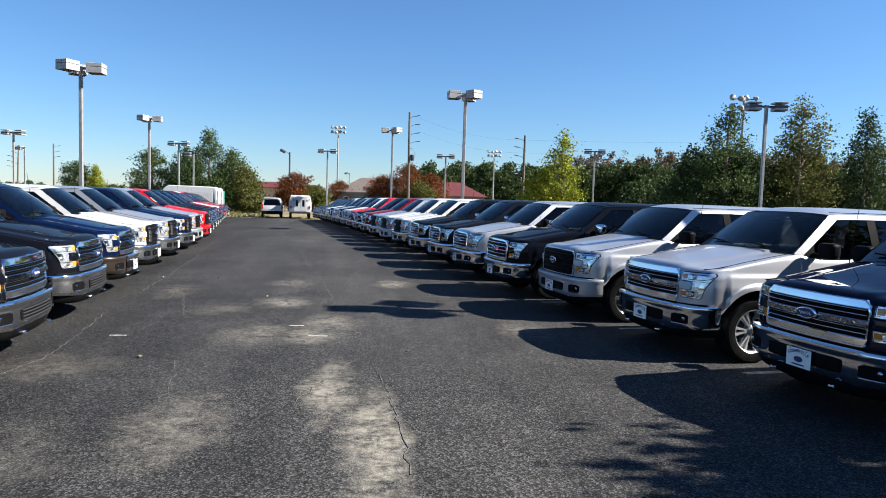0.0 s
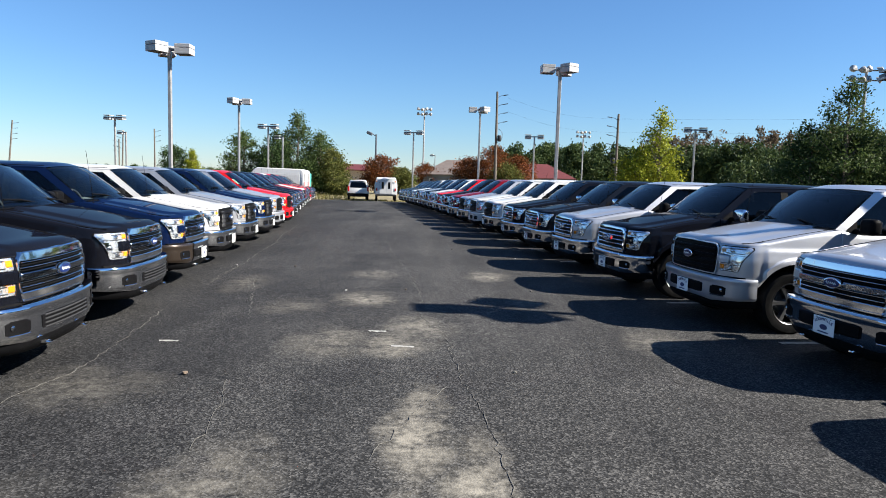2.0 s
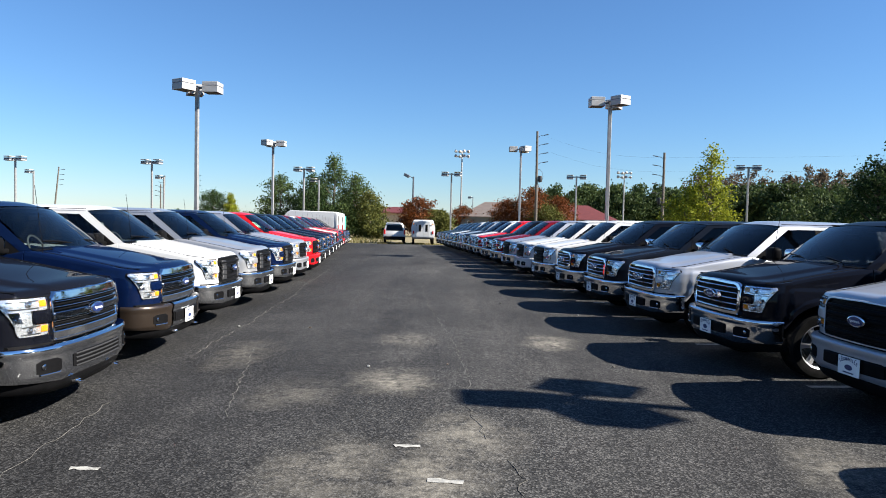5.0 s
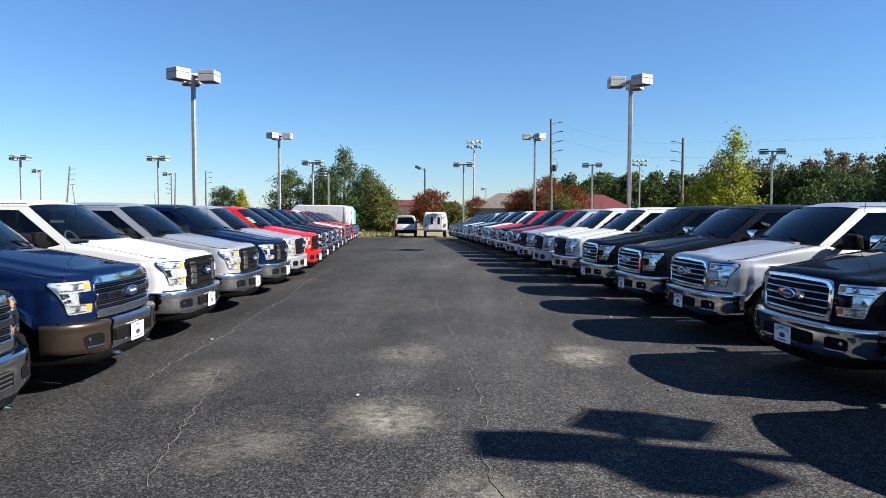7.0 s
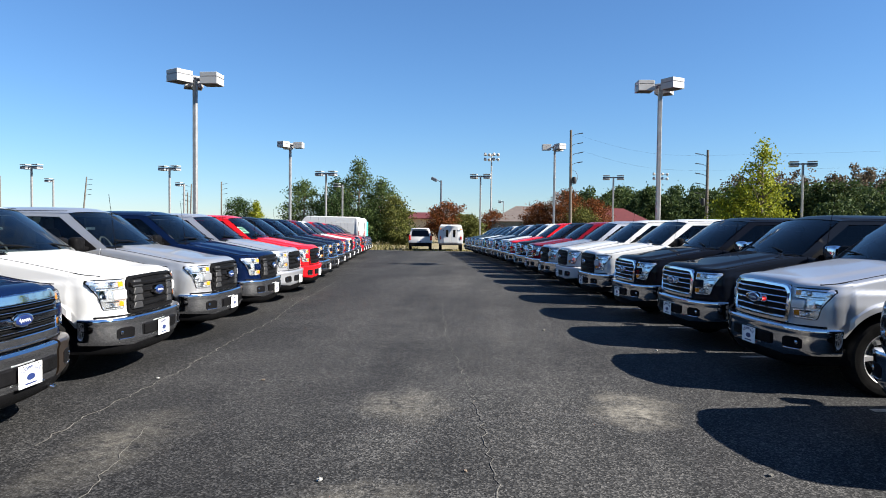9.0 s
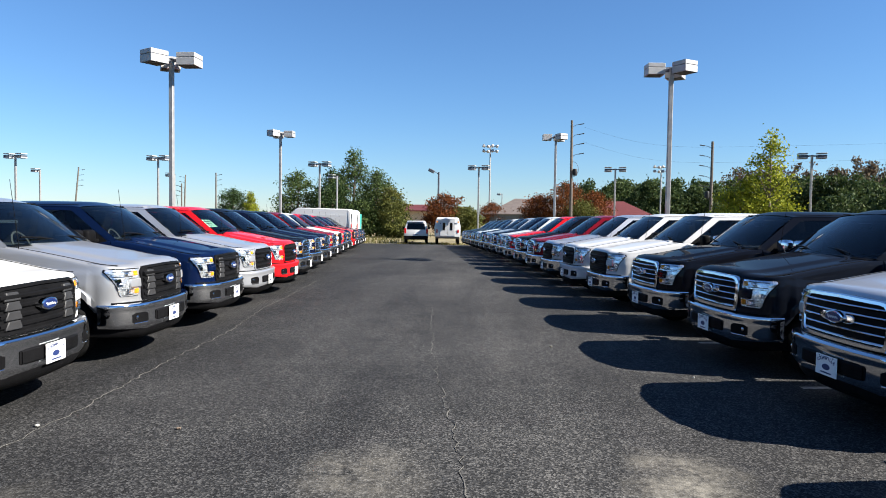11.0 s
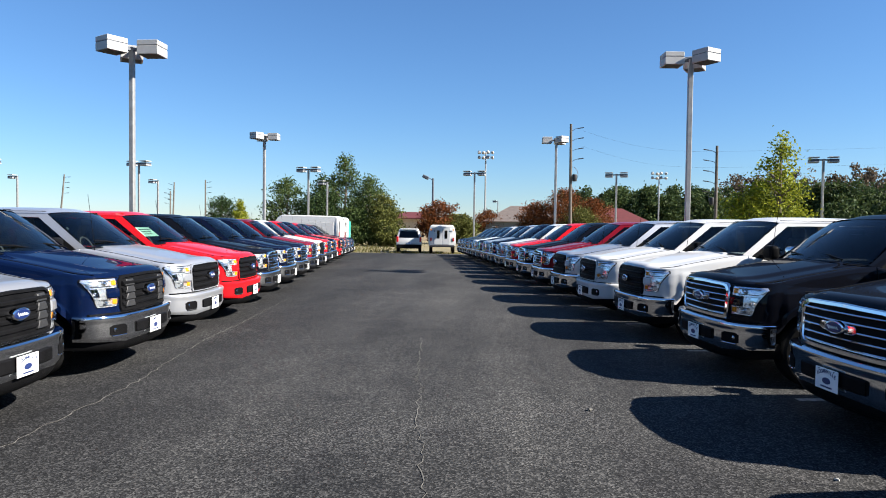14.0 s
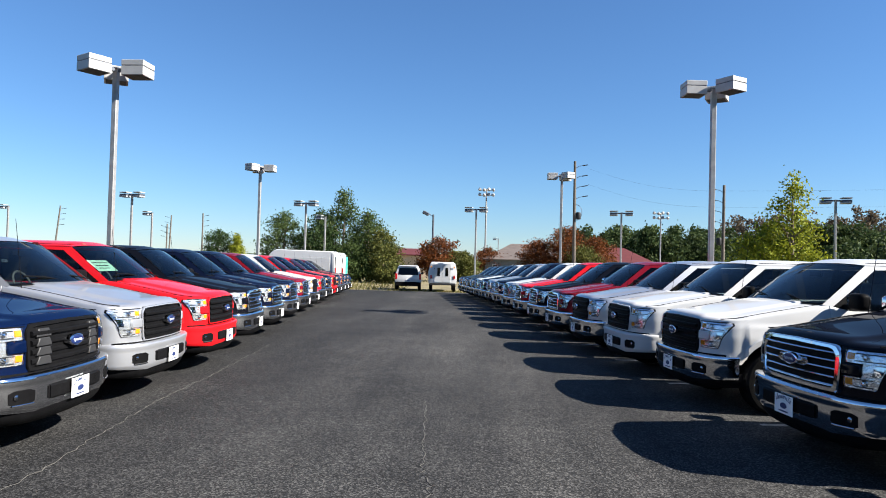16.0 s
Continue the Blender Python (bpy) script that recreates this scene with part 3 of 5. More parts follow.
def grille(root, style, paint):
    back = part("grille", merge(*[patch([(1.115, 0, 0.56), (1.06, 0, 0.60), (0.76, 0, 0.595), (0.715, 0, 0.57)], s, 0.005, 0.02, 10, 0) for s in (1, -1)]), BLACKP, root)
    if style == "chrome_bars":
        part("surround", ring(0.040, 0.040, side=1.35), CHROME, back)
        for z in (0.762, 0.832, 0.902, 0.972, 1.042):
            part("grille_bar", swept(-0.56, 0.56, z - 0.002, z + 0.017, 0.030, 0.045, 0.008), CHROME, back)
        for s in (1, -1):
            part("emblem_wing", patch([(0.962, 0.10, 0.20), (0.945, 0.10, 0.235), (0.915, 0.10, 0.235), (0.898, 0.10, 0.19)], s, 0.046, 0.05, 4), CHROME, back)
    elif style == "chrome_wide":
        part("surround", ring(0.020, 0.030), CHROME, back)
        for s in (1, -1):
            part("upper_bar", patch([(1.124, 0, 0.545), (1.10, 0, 0.572), (1.078, 0, 0.598), (1.066, 0, 0.600)], s, 0.036, 0.05, 10, 0.008), CHROME, back)
            part("middle_bar", patch([(0.950, 0, 0.590), (0.945, 0, 0.596), (0.915, 0, 0.596), (0.905, 0, 0.590)], s, 0.040, 0.05, 10, 0.008), DARKCHROME, back)
            part("lower_bar", patch([(0.790, 0, 0.592), (0.780, 0, 0.596), (0.750, 0, 0.590), (0.735, 0, 0.580)], s, 0.036, 0.05, 10, 0.008), CHROME, back)
        for z in (0.812, 0.835, 0.858, 0.881, 0.975, 0.998, 1.021, 1.044):
            part("fine_bar", swept(-0.585, 0.585, z - 0.004, z + 0.005, 0.024, 0.03, 0.003), CHROME if z in (0.835, 0.881, 0.998, 1.044) else BLACKP, back)
    else:
        outer = paint if style == "colour_bumper" else BLACKP
        if outer is paint:
            part("surround", ring(0.018, 0.026), paint, back)
        part("inner_frame", ring(0.034, 0.022), BLACKP, back)
        for z in (0.785, 0.865, 0.945, 1.025):
            part("grille_bar", swept(-0.56, 0.56, z - 0.016, z + 0.030, 0.024, 0.03, 0.012), BLACKP, back)
        if style == "plastic":
            for s in (1, -1):
                for z in (0.765, 0.845, 0.925, 1.005):
                    part("grille_block", patch([(z + 0.060, 0.35, 0.47), (z + 0.012, 0.33, 0.50), (z, 0.33, 0.50)], s, 0.032, 0.05, 4, 0.006), SATIN, back)


def lamp_shape(s, out, depth, grow=0.0, n=8):
    """The lamp's C: an upper and a lower arm joined at the slanting outer side."""
    g = grow
    return merge(patch([(1.092 + g, 0.645 - g, 0.945 + g), (1.068, 0.640 - g, 0.958 + g), (1.030, 0.640 - g, 0.950 + g), (0.992 - g, 0.640 - g, 0.938 + g)], s, out, depth, n, 0.002),
                 patch([(0.992 - g, 0.790, 0.938 + g), (0.93, 0.785, 0.918 + g), (0.876 + g, 0.780, 0.902 + g)], s, out, depth, n, 0.002),
                 patch([(0.876 + g, 0.640 - g, 0.902 + g), (0.83, 0.640 - g, 0.892 + g), (0.800, 0.645 - g, 0.884 + g), (0.785 - g, 0.655 - g, 0.870 + g)], s, out, depth, n, 0.002))


def headlight(root, s, paint):
    h = part("headlight", lamp_shape(s, 0.007, 0.03), REFLECT, root)
    part("lamp_rim", lamp_shape(s, 0.003, 0.02, 0.006), BLACKP, h)
    part("divider", patch([(0.972, 0.625, 0.762), (0.955, 0.625, 0.775), (0.905, 0.625, 0.775), (0.890, 0.625, 0.765)], s, 0.028, 0.05, 6, 0.012), paint, h)
    for z, y1 in ((1.042, 0.92), (0.832, 0.86)):
        part("turn_signal", patch([(z + 0.028, 0.652, 0.708), (z - 0.018, 0.652, 0.708)], s, 0.014, 0.02, 3), AMBER, h)
        part("reflector_frame", merge(patch([(z + 0.034, 0.722, y1), (z + 0.028, 0.722, y1)], s, 0.014, 0.02, 6, 0.001), patch([(z - 0.026, 0.722, y1), (z - 0.032, 0.722, y1)], s, 0.014, 0.02, 6, 0.001)), GREYP, h)
        cx, cy, _ = skin(s * 0.80, z, 0.006)
        part("projector", moved(lathe([(0.0, 0.018), (0.016, 0.014), (0.028, 0.0), (0.034, 0.004), (0.036, -0.01)], 16), Matrix.Translation((cx, cy, z)) @ Matrix.Rotation(-math.pi / 2 + s * 0.4, 4, "Z")), CHROME, h)
    part("light_guide", patch([(0.985, 0.872, 0.925), (0.90, 0.858, 0.900)], s, 0.012, 0.02, 3), CHROME, h)
    part("lens", lamp_shape(s, 0.022, 0.004), CLEAR, h)


WORDS = {}


def arched_word(word, size, x, z):
    """Letters on a shallow arch, flat on a plate that faces +x."""
    if word in WORDS:
        return WORDS[word]
    geos = []
    n = len(word)
    for k, ch in enumerate(word):
        cu = bpy.data.curves.new("letter", "FONT")
        cu.body, cu.size, cu.align_x, cu.offset = ch, size, "CENTER", 0.0016
        ob = new("letter", cu)
        bpy.context.view_layer.update()
        me = bpy.data.meshes.new_from_object(ob.evaluated_get(bpy.context.evaluated_depsgraph_get()))
        u = (k + 0.5) / n * 2 - 1
        m = Matrix.Translation((x, u * 0.122, z + 0.032 * (1 - u * u))) @ Matrix.Rotation(-0.5 * u, 4, "X")
        geos.append(([tuple(m @ Vector((0, v.co.x, v.co.y))) for v in me.vertices], [tuple(f.vertices) for f in me.polygons]))
        bpy.data.objects.remove(ob)
        bpy.data.curves.remove(cu)
        bpy.data.meshes.remove(me)
    WORDS[word] = merge(*geos)
    return WORDS[word]


def oval_geo(x0, x1, cy, cz, ry, rz, n=28):
    """A domed oval that faces +x."""
    rows = []
    for x, k in ((x0, 1.0), (x1 - 0.006, 1.0), (x1, 0.88)):
        rows.append([(x, cy + ry * k * math.cos(2 * math.pi * i / n), cz + rz * k * math.sin(2 * math.pi * i / n)) for i in range(n)])
    V, F = grid(rows, close=True)
    return V, F + [tuple(2 * n + i for i in range(n))]


def build_truck(color, style, rims, tint=False, bronze=False, plated=True):
    paint = PAINT[color]
    root = new("pickup_truck")
    part("body", body_geo(), paint, root)
    part("hood", hood_geo(), paint, root)
    part("cab", cab_geo(), paint, root)
    for s in (1, -1):
        part("hood_seam", tube([(x, s * lerp(0.868, 0.853, (x + 0.30) / -1.25), top_z(x) + 0.027) for x in [lerp(-0.30, -1.55, k / 14) for k in range(15)]], 0.0055, 6), BLACKP, root)
        part("headlamp_brow", tube([skin(s * y, 1.1 + 0.014 * (y - 0.6), 0.003) for y in [lerp(0.60, 0.93, k / 8) for k in range(9)]], 0.004, 5), BLACKP, root)
        part("roof_seam", tube([(lerp(-2.20, -4.05, k / 8), s * 0.742, 1.874) for k in range(9)], 0.005, 5), BLACKP, root)
    part("underbody", merge(box(-3.0, 0, 0.50, 5.2, 1.08, 0.26, 0.02), box(-2.95, 0, 0.62, 2.45, 1.84, 0.34, 0.02), box(-0.75, 0, 0.85, 0.9, 1.1, 0.36, 0.02), box(-0.42, 0, 0.56, 0.3, 1.3, 0.28, 0.02)), BLACKP, root)
    for w in WHEELS:
        for s in (1, -1):
            rows = [[(w + (ARCH + 0.004) * math.cos(math.pi * k / 16), s * yy, ARCH_Z + (ARCH + 0.004) * math.sin(math.pi * k / 16)) for yy in (0.95, 0.54)] for k in range(17)]
            part("wheel_liner", grid(rows), BLACKP, root)
    spokes, twin, rm = {"bright": (6, True, ALLOY), "six": (6, False, ALLOY), "dark": (6, False, DARKALLOY)}[rims]
    for w in WHEELS:
        for y in (0.865, -0.865):
            wheel(root, w, y, rm, spokes, twin)
    # front end
    grille(root, style, paint)
    for s in (1, -1):
        headlight(root, s, paint)
    painted = style == "colour_bumper"
    bm_mat = paint if painted else CHROME
    if bronze:
        bumper = part("front_bumper", bumper_geo(-0.50, 0.50), CHROME, root, "polished chrome middle of the bumper")
        for lo, hi in ((-1.1, -0.49), (0.49, 1.1)):
            part("bumper_end", bumper_geo(lo, hi), BRONZE, bumper, "brown metallic bumper end")
    else:
        bumper = part("front_bumper", bumper_geo(), bm_mat, root, "body-coloured bumper" if painted else "polished chrome bumper")
    part("bumper_opening", on_bumper(-0.45, 0.45, 0.452, 0.595, 0.006, 0.06, 0.010, 12, 0.012), BLACKP, bumper)
    if plated:
        for s in (1, -1):
            part("bumper_pad", on_bumper(*sorted((s * 0.19, s * 0.43)), 0.462, 0.585, 0.016, 0.05, 0.012, 5), BLACKP, bumper)
    else:
        for z in (0.470, 0.505, 0.540, 0.575):
            part("bumper_louver", on_bumper(-0.42, 0.42, z - 0.007, z + 0.007, 0.014, 0.04, 0.004, 12), GREYP, bumper)
    for s in (1, -1):
        fog = part("fog_surround", on_bumper(*sorted((s * 0.60, s * 0.83)), 0.452, 0.592, 0.005, 0.06, 0.010, 5, 0.02), BLACKP, bumper)
        part("fog_lamp", moved(lathe([(0.0, 0.010), (0.014, 0.008), (0.024, 0.003), (0.028, -0.03)], 16), Matrix.Translation((front_x(0.77) + 0.083, s * 0.775, 0.530)) @ Matrix.Rotation(-math.pi / 2 + s * 0.25, 4, "Z")), DARKCHROME, fog)
        part("fog_shelf", on_bumper(*sorted((s * 0.62, s * 0.81)), 0.456, 0.470, 0.016, 0.05, 0.005, 5), CHROME if not painted else GREYP, fog)
    part("bumper_top", swept(-0.94, 0.94, 0.640, 0.715, 0.004, 0.06, 0.01, 24), BLACKP, bumper)
    part("valance", air_dam_geo(), BLACKP, bumper, "matt dark plastic air dam")
    if plated:
        plate = part("dealer_plate", moved(box(0, 0, 0, 0.006, 0.305, 0.178, 0.002), pose(0.011, 0, 0.500)), PLATE, root, "white dealer plate")
        part("plate_oval", oval_geo(0.008, 0.017, 0, 0.487, 0.060, 0.029, 20), PLATEBLUE, plate)
        part("plate_lettering", arched_word("LOGANVILLE", 0.042, 0.0162, 0.520), PLATEBLUE, plate, smooth=0)
        part("plate_bar", box(0.0155, 0, 0.437, 0.003, 0.15, 0.012, 0), PLATEBLUE, plate)
        for s in (1, -1):
            part("plate_bolt", oval_geo(0.008, 0.017, s * 0.10, 0.576, 0.007, 0.007, 8), GREYP, plate)
    for s in (1, -1) if style == "chrome_wide" else ():
        part("tow_hook", tube([(-0.16, s * 0.36, 0.335), (-0.03, s * 0.34, 0.33), (-0.005, s * 0.36, 0.33), (-0.03, s * 0.385, 0.33), (-0.16, s * 0.40, 0.335)], 0.012, 6), CHROME, bumper)
    e0 = nose(0)
    emblem = part("emblem", oval_geo(e0 + 0.01, e0 + 0.068, 0, 0.932, 0.128, 0.054), CHROME, root, "chrome-rimmed blue oval emblem")
    part("emblem_oval", oval_geo(e0 + 0.02, e0 + 0.073, 0, 0.932, 0.112, 0.043), OVAL, emblem)
    part("emblem_stroke", tube([(e0 + 0.074, lerp(-0.072, 0.072, k / 40), 0.931 + 0.011 * math.sin(k * 0.78) * (1.5 if k < 9 else 1)) for k in range(41)], 0.0032, 4), PLATE, emblem)
    # glass
    part("windshield", windshield_geo(), WINDOW, root)
    part("windshield_band", grid([[(lerp(-1.37 - 0.185 * yn * yn, -2.095 - 0.085 * yn * yn, u) - 0.012, yn * lerp(0.892, 0.752, u), lerp(1.372 - 0.02 * yn * yn, 1.872 - 0.028 * yn * yn, u) + 0.022 * math.sin(math.pi * u) - 0.012)
                                   for yn in [lerp(-1, 1, j / 18) for j in range(19)]] for u in (0.955, 0.985, 1.0)]), BLACKP, root)
    shiny = CHROME if "chrome" in style else BLACKP
    for s in (1, -1):
        g1 = TINTED if tint else WINDOW
        part("front_window", side_panel([((-1.66, 1.27), (-1.68, 1.33)), ((-1.78, 1.265), (-1.80, 1.432)), ((-2.05, 1.265), (-2.06, 1.62)), ((-2.27, 1.265), (-2.28, 1.775)), ((-2.42, 1.28), (-2.42, 1.795)), ((-2.84, 1.29), (-2.84, 1.795))], s, 0.0), g1, root)
        part("pillar_trim", side_panel([((-2.77, 1.295), (-2.76, 1.795)), ((-2.90, 1.295), (-2.89, 1.795))], s, 0.008), BLACKP, root)
        part("rear_window", side_panel([((-2.84, 1.29), (-2.84, 1.795)), ((-3.4, 1.29), (-3.4, 1.795)), ((-3.90, 1.29), (-3.86, 1.80))], s, 0.0), TINTED, root)
        part("window_trim", side_panel([((-1.80, 1.272), (-1.81, 1.292)), ((-2.35, 1.272), (-2.35, 1.292)), ((-2.55, 1.302), (-2.55, 1.322)), ((-4.15, 1.310), (-4.15, 1.330))], s, 0.018), shiny, root)
        part("quarter_trim", side_panel([((-1.67, 1.30), (-1.69, 1.342)), ((-1.79, 1.270), (-1.82, 1.445)), ((-1.84, 1.270), (-1.86, 1.475))], s, 0.010), BLACKP, root)
        mir = part("side_mirror", rounded_box(-1.86, s * 1.13, 1.400, 0.15, 0.25, 0.205, 0.055), CHROME if style == "chrome_bars" and color in ("black", "slate") else BLACKP, root)
        part("mirror_arm", rounded_box(-1.84, s * 0.985, 1.335, 0.09, 0.15, 0.06, 0.02), BLACKP, mir)
        part("mirror_glass", box(-1.937, s * 1.13, 1.400, 0.006, 0.20, 0.155, 0.002), CHROME, mir)
        for x in (-2.62, -3.76):
            part("door_handle", rounded_box(x, s * 1.008, 1.10, 0.20, 0.035, 0.035, 0.012), CHROME if "chrome" in style else paint, root)
        part("fender_vent", box(-1.50, s * 0.992, 1.07, 0.22, 0.02, 0.045, 0.008), shiny, root)
        part("tail_light", box(-5.80, s * 0.90, 1.14, 0.06, 0.15, 0.44, 0.02), REDLENS, root)
    part("back_window", ([(-4.095, -0.68, 1.84), (-4.095, 0.68, 1.84), (-4.18, 0.78, 1.40), (-4.18, -0.78, 1.40)], [(0, 1, 2, 3)]), TINTED, root)
    part("third_brake_light", box(-4.10, 0, 1.90, 0.05, 0.34, 0.03, 0.008), REDLENS, root)
    cowl = [[(lerp(-1.36 - 0.14 * yn * yn, -1.42 - 0.185 * yn * yn, u), yn * 0.88, 1.362 - 0.02 * yn * yn + 0.020 * u) for yn in [lerp(-1, 1, j / 12) for j in range(13)]] for u in (0, 0.5, 1)]
    part("cowl", grid(cowl), BLACKP, root)
    for y0, y1 in ((0.62, 0.02), (-0.10, -0.68)):
        part("wiper", tube([(-1.43, y0, 1.400), (-1.47, (y0 + y1) / 2, 1.440), (-1.535, y1, 1.452)], 0.011, 6), BLACKP, root)
    part("antenna", tube([(-1.42, -0.90, 1.30), (-1.42, -0.90, 1.37), (-1.52, -0.89, 2.12)], 0.006, 5, 0.003), BLACKP, root)
    part("rear_bumper", box(-5.88, 0, 0.58, 0.16, 1.86, 0.18, 0.04), CHROME, root)
    # cabin
    inside = part("cabin_floor", box(-2.95, 0, 0.86, 2.4, 1.68, 0.16, 0.02), SEAT, root)
    part("dashboard", rounded_box(-1.84, 0, 1.20, 0.56, 1.66, 0.26, 0.08), BLACKP, inside)
    for y in (0.42, -0.42):
        part("front_seat", merge(box(-2.75, y, 1.02, 0.52, 0.50, 0.22, 0.06), moved(rounded_box(0, 0, 0.32, 0.16, 0.50, 0.64, 0.06), pose(-3.02, y, 0.98, 0, -14)), rounded_box(-3.17, y, 1.68, 0.11, 0.28, 0.20, 0.05)), SEAT, inside)
    part("rear_seat", merge(box(-3.72, 0, 1.02, 0.46, 1.5, 0.20, 0.05), box(-4.0, 0, 1.30, 0.16, 1.5, 0.56, 0.06)), SEAT, inside)
    part("steering_wheel", moved(lathe([(0.175, -0.014), (0.19, 0), (0.175, 0.014), (0.162, 0), (0.175, -0.014)], 20), pose(-2.20, 0.42, 1.32, 0, 0, 90) @ pose(0, 0, 0, -25)), SEAT, inside)
    part("rear_view_mirror", rounded_box(-2.02, 0, 1.72, 0.04, 0.26, 0.07, 0.018), BLACKP, inside)
    return root


LABELS = {"black": "glossy black", "navy": "glossy dark navy", "blue": "metallic deep blue", "slate": "dark slate-blue", "white": "clean white", "silver": "bright metallic silver", "grey": "metallic grey", "red": "bright red", "maroon": "dark maroon red"}
STYLES = {"chrome_bars": "chrome-barred grille", "chrome_wide": "wide chrome grille bars", "plastic": "black plastic grille", "black_bars": "blacked-out grille", "colour_bumper": "black grille, painted bumper"}
BUILT = {}


def truck(x, y, turn, color, style, rims, row, tint=False, bronze=False, plated=True):
    """x, y: where the emblem stands."""
    m = Matrix.Translation((x, y, ground_z(x, y))) @ pose(0, 0, 0, 0, 0, turn) @ pose(0.04, 0, 0)
    key = (color, style, rims, tint, bronze, plated)
    if key in BUILT:
        t = copy_thing(BUILT[key], m)
    else:
        t = BUILT[key] = build_truck(*key)
        t.matrix_basis = m
    tagged(t, "%s pickup truck with %s on asphalt" % (LABELS[color], STYLES[style]), "pickup truck", "row of pickup trucks on the %s side" % row)
    return t


# ---- ground ----
def sheet(name, xs, ys, dz, material):
    rows = [[(x, y, ground_z(x, y) + dz) for x in xs] for y in ys]
    V, F = grid(rows)
    ob = new(name, mesh(name, V, [tuple(reversed(f)) for f in F], material, 0))
    return tagged(ob, kind="structure")


YS = [-2000, -300, -60, 0, 14, 28, 34, 40, 48, 57, 66, 74, 82, 90, 140, 300, 800, 3000]
tagged(sheet("ground", [-3000, -300, -60, 0, 60, 300, 3000], YS, -0.03, GRASS), "dry autumn grass round the car lot")
tagged(sheet("pavement", [-60, -30, 0, 30, 60], [-60, 0, 14, 28, 34, 40, 48, 57, 67.0], 0.0, ASPHALT), "worn grey asphalt of the car lot")


def ribbon(name, pts, width, material, label, jitter=0.05, step=0.12, parent=None, seed=1):
    """A thin crooked strip lying on the asphalt."""
    rnd = random.Random(seed)
    P = []
    for (x0, y0), (x1, y1) in zip(pts, pts[1:]):
        n = max(1, int(math.hypot(x1 - x0, y1 - y0) / step))
        P += [(lerp(x0, x1, k / n) + rnd.uniform(-jitter, jitter), lerp(y0, y1, k / n) + rnd.uniform(-jitter, jitter) * 0.5) for k in range(n)]
    P.append(pts[-1])
    rows = []
    for i, (x, y) in enumerate(P):
        a, b = P[max(0, i - 1)], P[min(len(P) - 1, i + 1)]
        d = Vector((b[0] - a[0], b[1] - a[1])).normalized()
        w = width * rnd.uniform(0.3, 1.2) if jitter else width
        z = ground_z(x, y)
        rows.append([(x - d.y * w / 2, y + d.x * w / 2, z + 0.004), (x, y, z + 0.006), (x + d.y * w / 2, y - d.x * w / 2, z + 0.004)])
    V, F = grid(rows)
    ob = new(name, mesh(name, V, F, material, 0))
    tagged(ob, label, "crack" if jitter else "line", kind="structure")
    return ob


CRACKS = [
    ([(0.95, 6.3), (0.90, 7.4), (0.83, 8.5), (0.62, 9.9), (0.52, 11.0), (0.55, 11.1), (0.45, 11.5)], 0.012),
    ([(0.30, 12.0), (0.05, 13.2), (0.10, 14.0), (0.0, 14.9), (-0.17, 16.3), (-0.36, 17.6), (-0.80, 19.9), (-0.86, 20.5), (-1.0, 21.0), (-1.08, 22.3), (-1.18, 22.6), (-1.5, 25.5)], 0.013),
    ([(-3.5, 15.0), (-3.6, 15.8), (-3.7, 17.6), (-4.0, 20.0), (-4.17, 22.1), (-4.61, 24.5), (-4.8, 26.5), (-5.3, 30.5)], 0.016),
    ([(-2.05, 12.3), (-2.3, 13.2), (-2.7, 14.8), (-2.93, 15.6)], 0.013),
    ([(-3.0, 8.6), (-2.9, 9.9), (-3.1, 11.3), (-3.3, 12.6)], 0.012),
    ([(-1.2, 8.0), (-1.3, 9.0), (-1.6, 9.9)], 0.008),
    ([(0.0, 8.0), (0.25, 8.9), (0.5, 9.6)], 0.012),
]
for i, (pts, w) in enumerate(CRACKS):
    ribbon("crack", pts, w * 0.8, CRACK, "pale crooked crack in the asphalt", 0.028, 0.10, seed=i + 3)

# ---- rows of trucks ----
STANDING = {}
RIGHT = [(5.15, 4.95, "navy", "chrome_wide", "bright"), (4.74, 7.72, "navy", "chrome_wide", "bright"), (4.29, 10.40, "silver", "chrome_wide", "bright"), (3.80, 13.12, "silver", "colour_bumper", "dark"),
         (3.24, 15.65, "black", "chrome_bars", "six"), (2.87, 18.45, "silver", "chrome_bars", "six"), (2.49, 20.98, "slate", "chrome_bars", "six"), (2.12, 23.68, "black", "chrome_bars", "six"),
         (1.69, 26.45, "white", "black_bars", "six"), (1.29, 29.0, "white", "colour_bumper", "six"), (0.90, 31.55, "silver", "black_bars", "six")]
FAR_R = [("maroon", "chrome_bars"), ("black", "chrome_bars"), ("red", "chrome_bars"), ("white", "chrome_bars"), ("navy", "chrome_bars"), ("silver", "chrome_bars"), ("navy", "chrome_bars"),
         ("white", "chrome_bars"), ("blue", "chrome_bars"), ("slate", "chrome_bars"), ("navy", "chrome_bars"), ("blue", "chrome_bars")]
for k, (c, st) in enumerate(FAR_R):
    RIGHT.append((0.90 - 0.39 * (k + 1), 31.55 + 2.59 * (k + 1), c, st, "six"))
for x, y, c, st, rm in RIGHT:
    t = truck(x, y, 188.3, c, st, rm, "east", c != "white")
    STANDING[c, round(y)] = t
LEFT = [(-3.05, 9.85, "black", "chrome_wide", "bright"), (-3.36, 12.50, "black", "chrome_wide", "bright"), (-3.72, 15.20, "blue", "chrome_wide", "six"), (-4.05, 17.88, "white", "plastic", "dark"),
        (-4.30, 20.52, "grey", "plastic", "dark"), (-4.52, 23.05, "blue", "plastic", "dark"), (-4.80, 25.40, "silver", "colour_bumper", "six"), (-5.02, 27.70, "red", "colour_bumper", "six")]
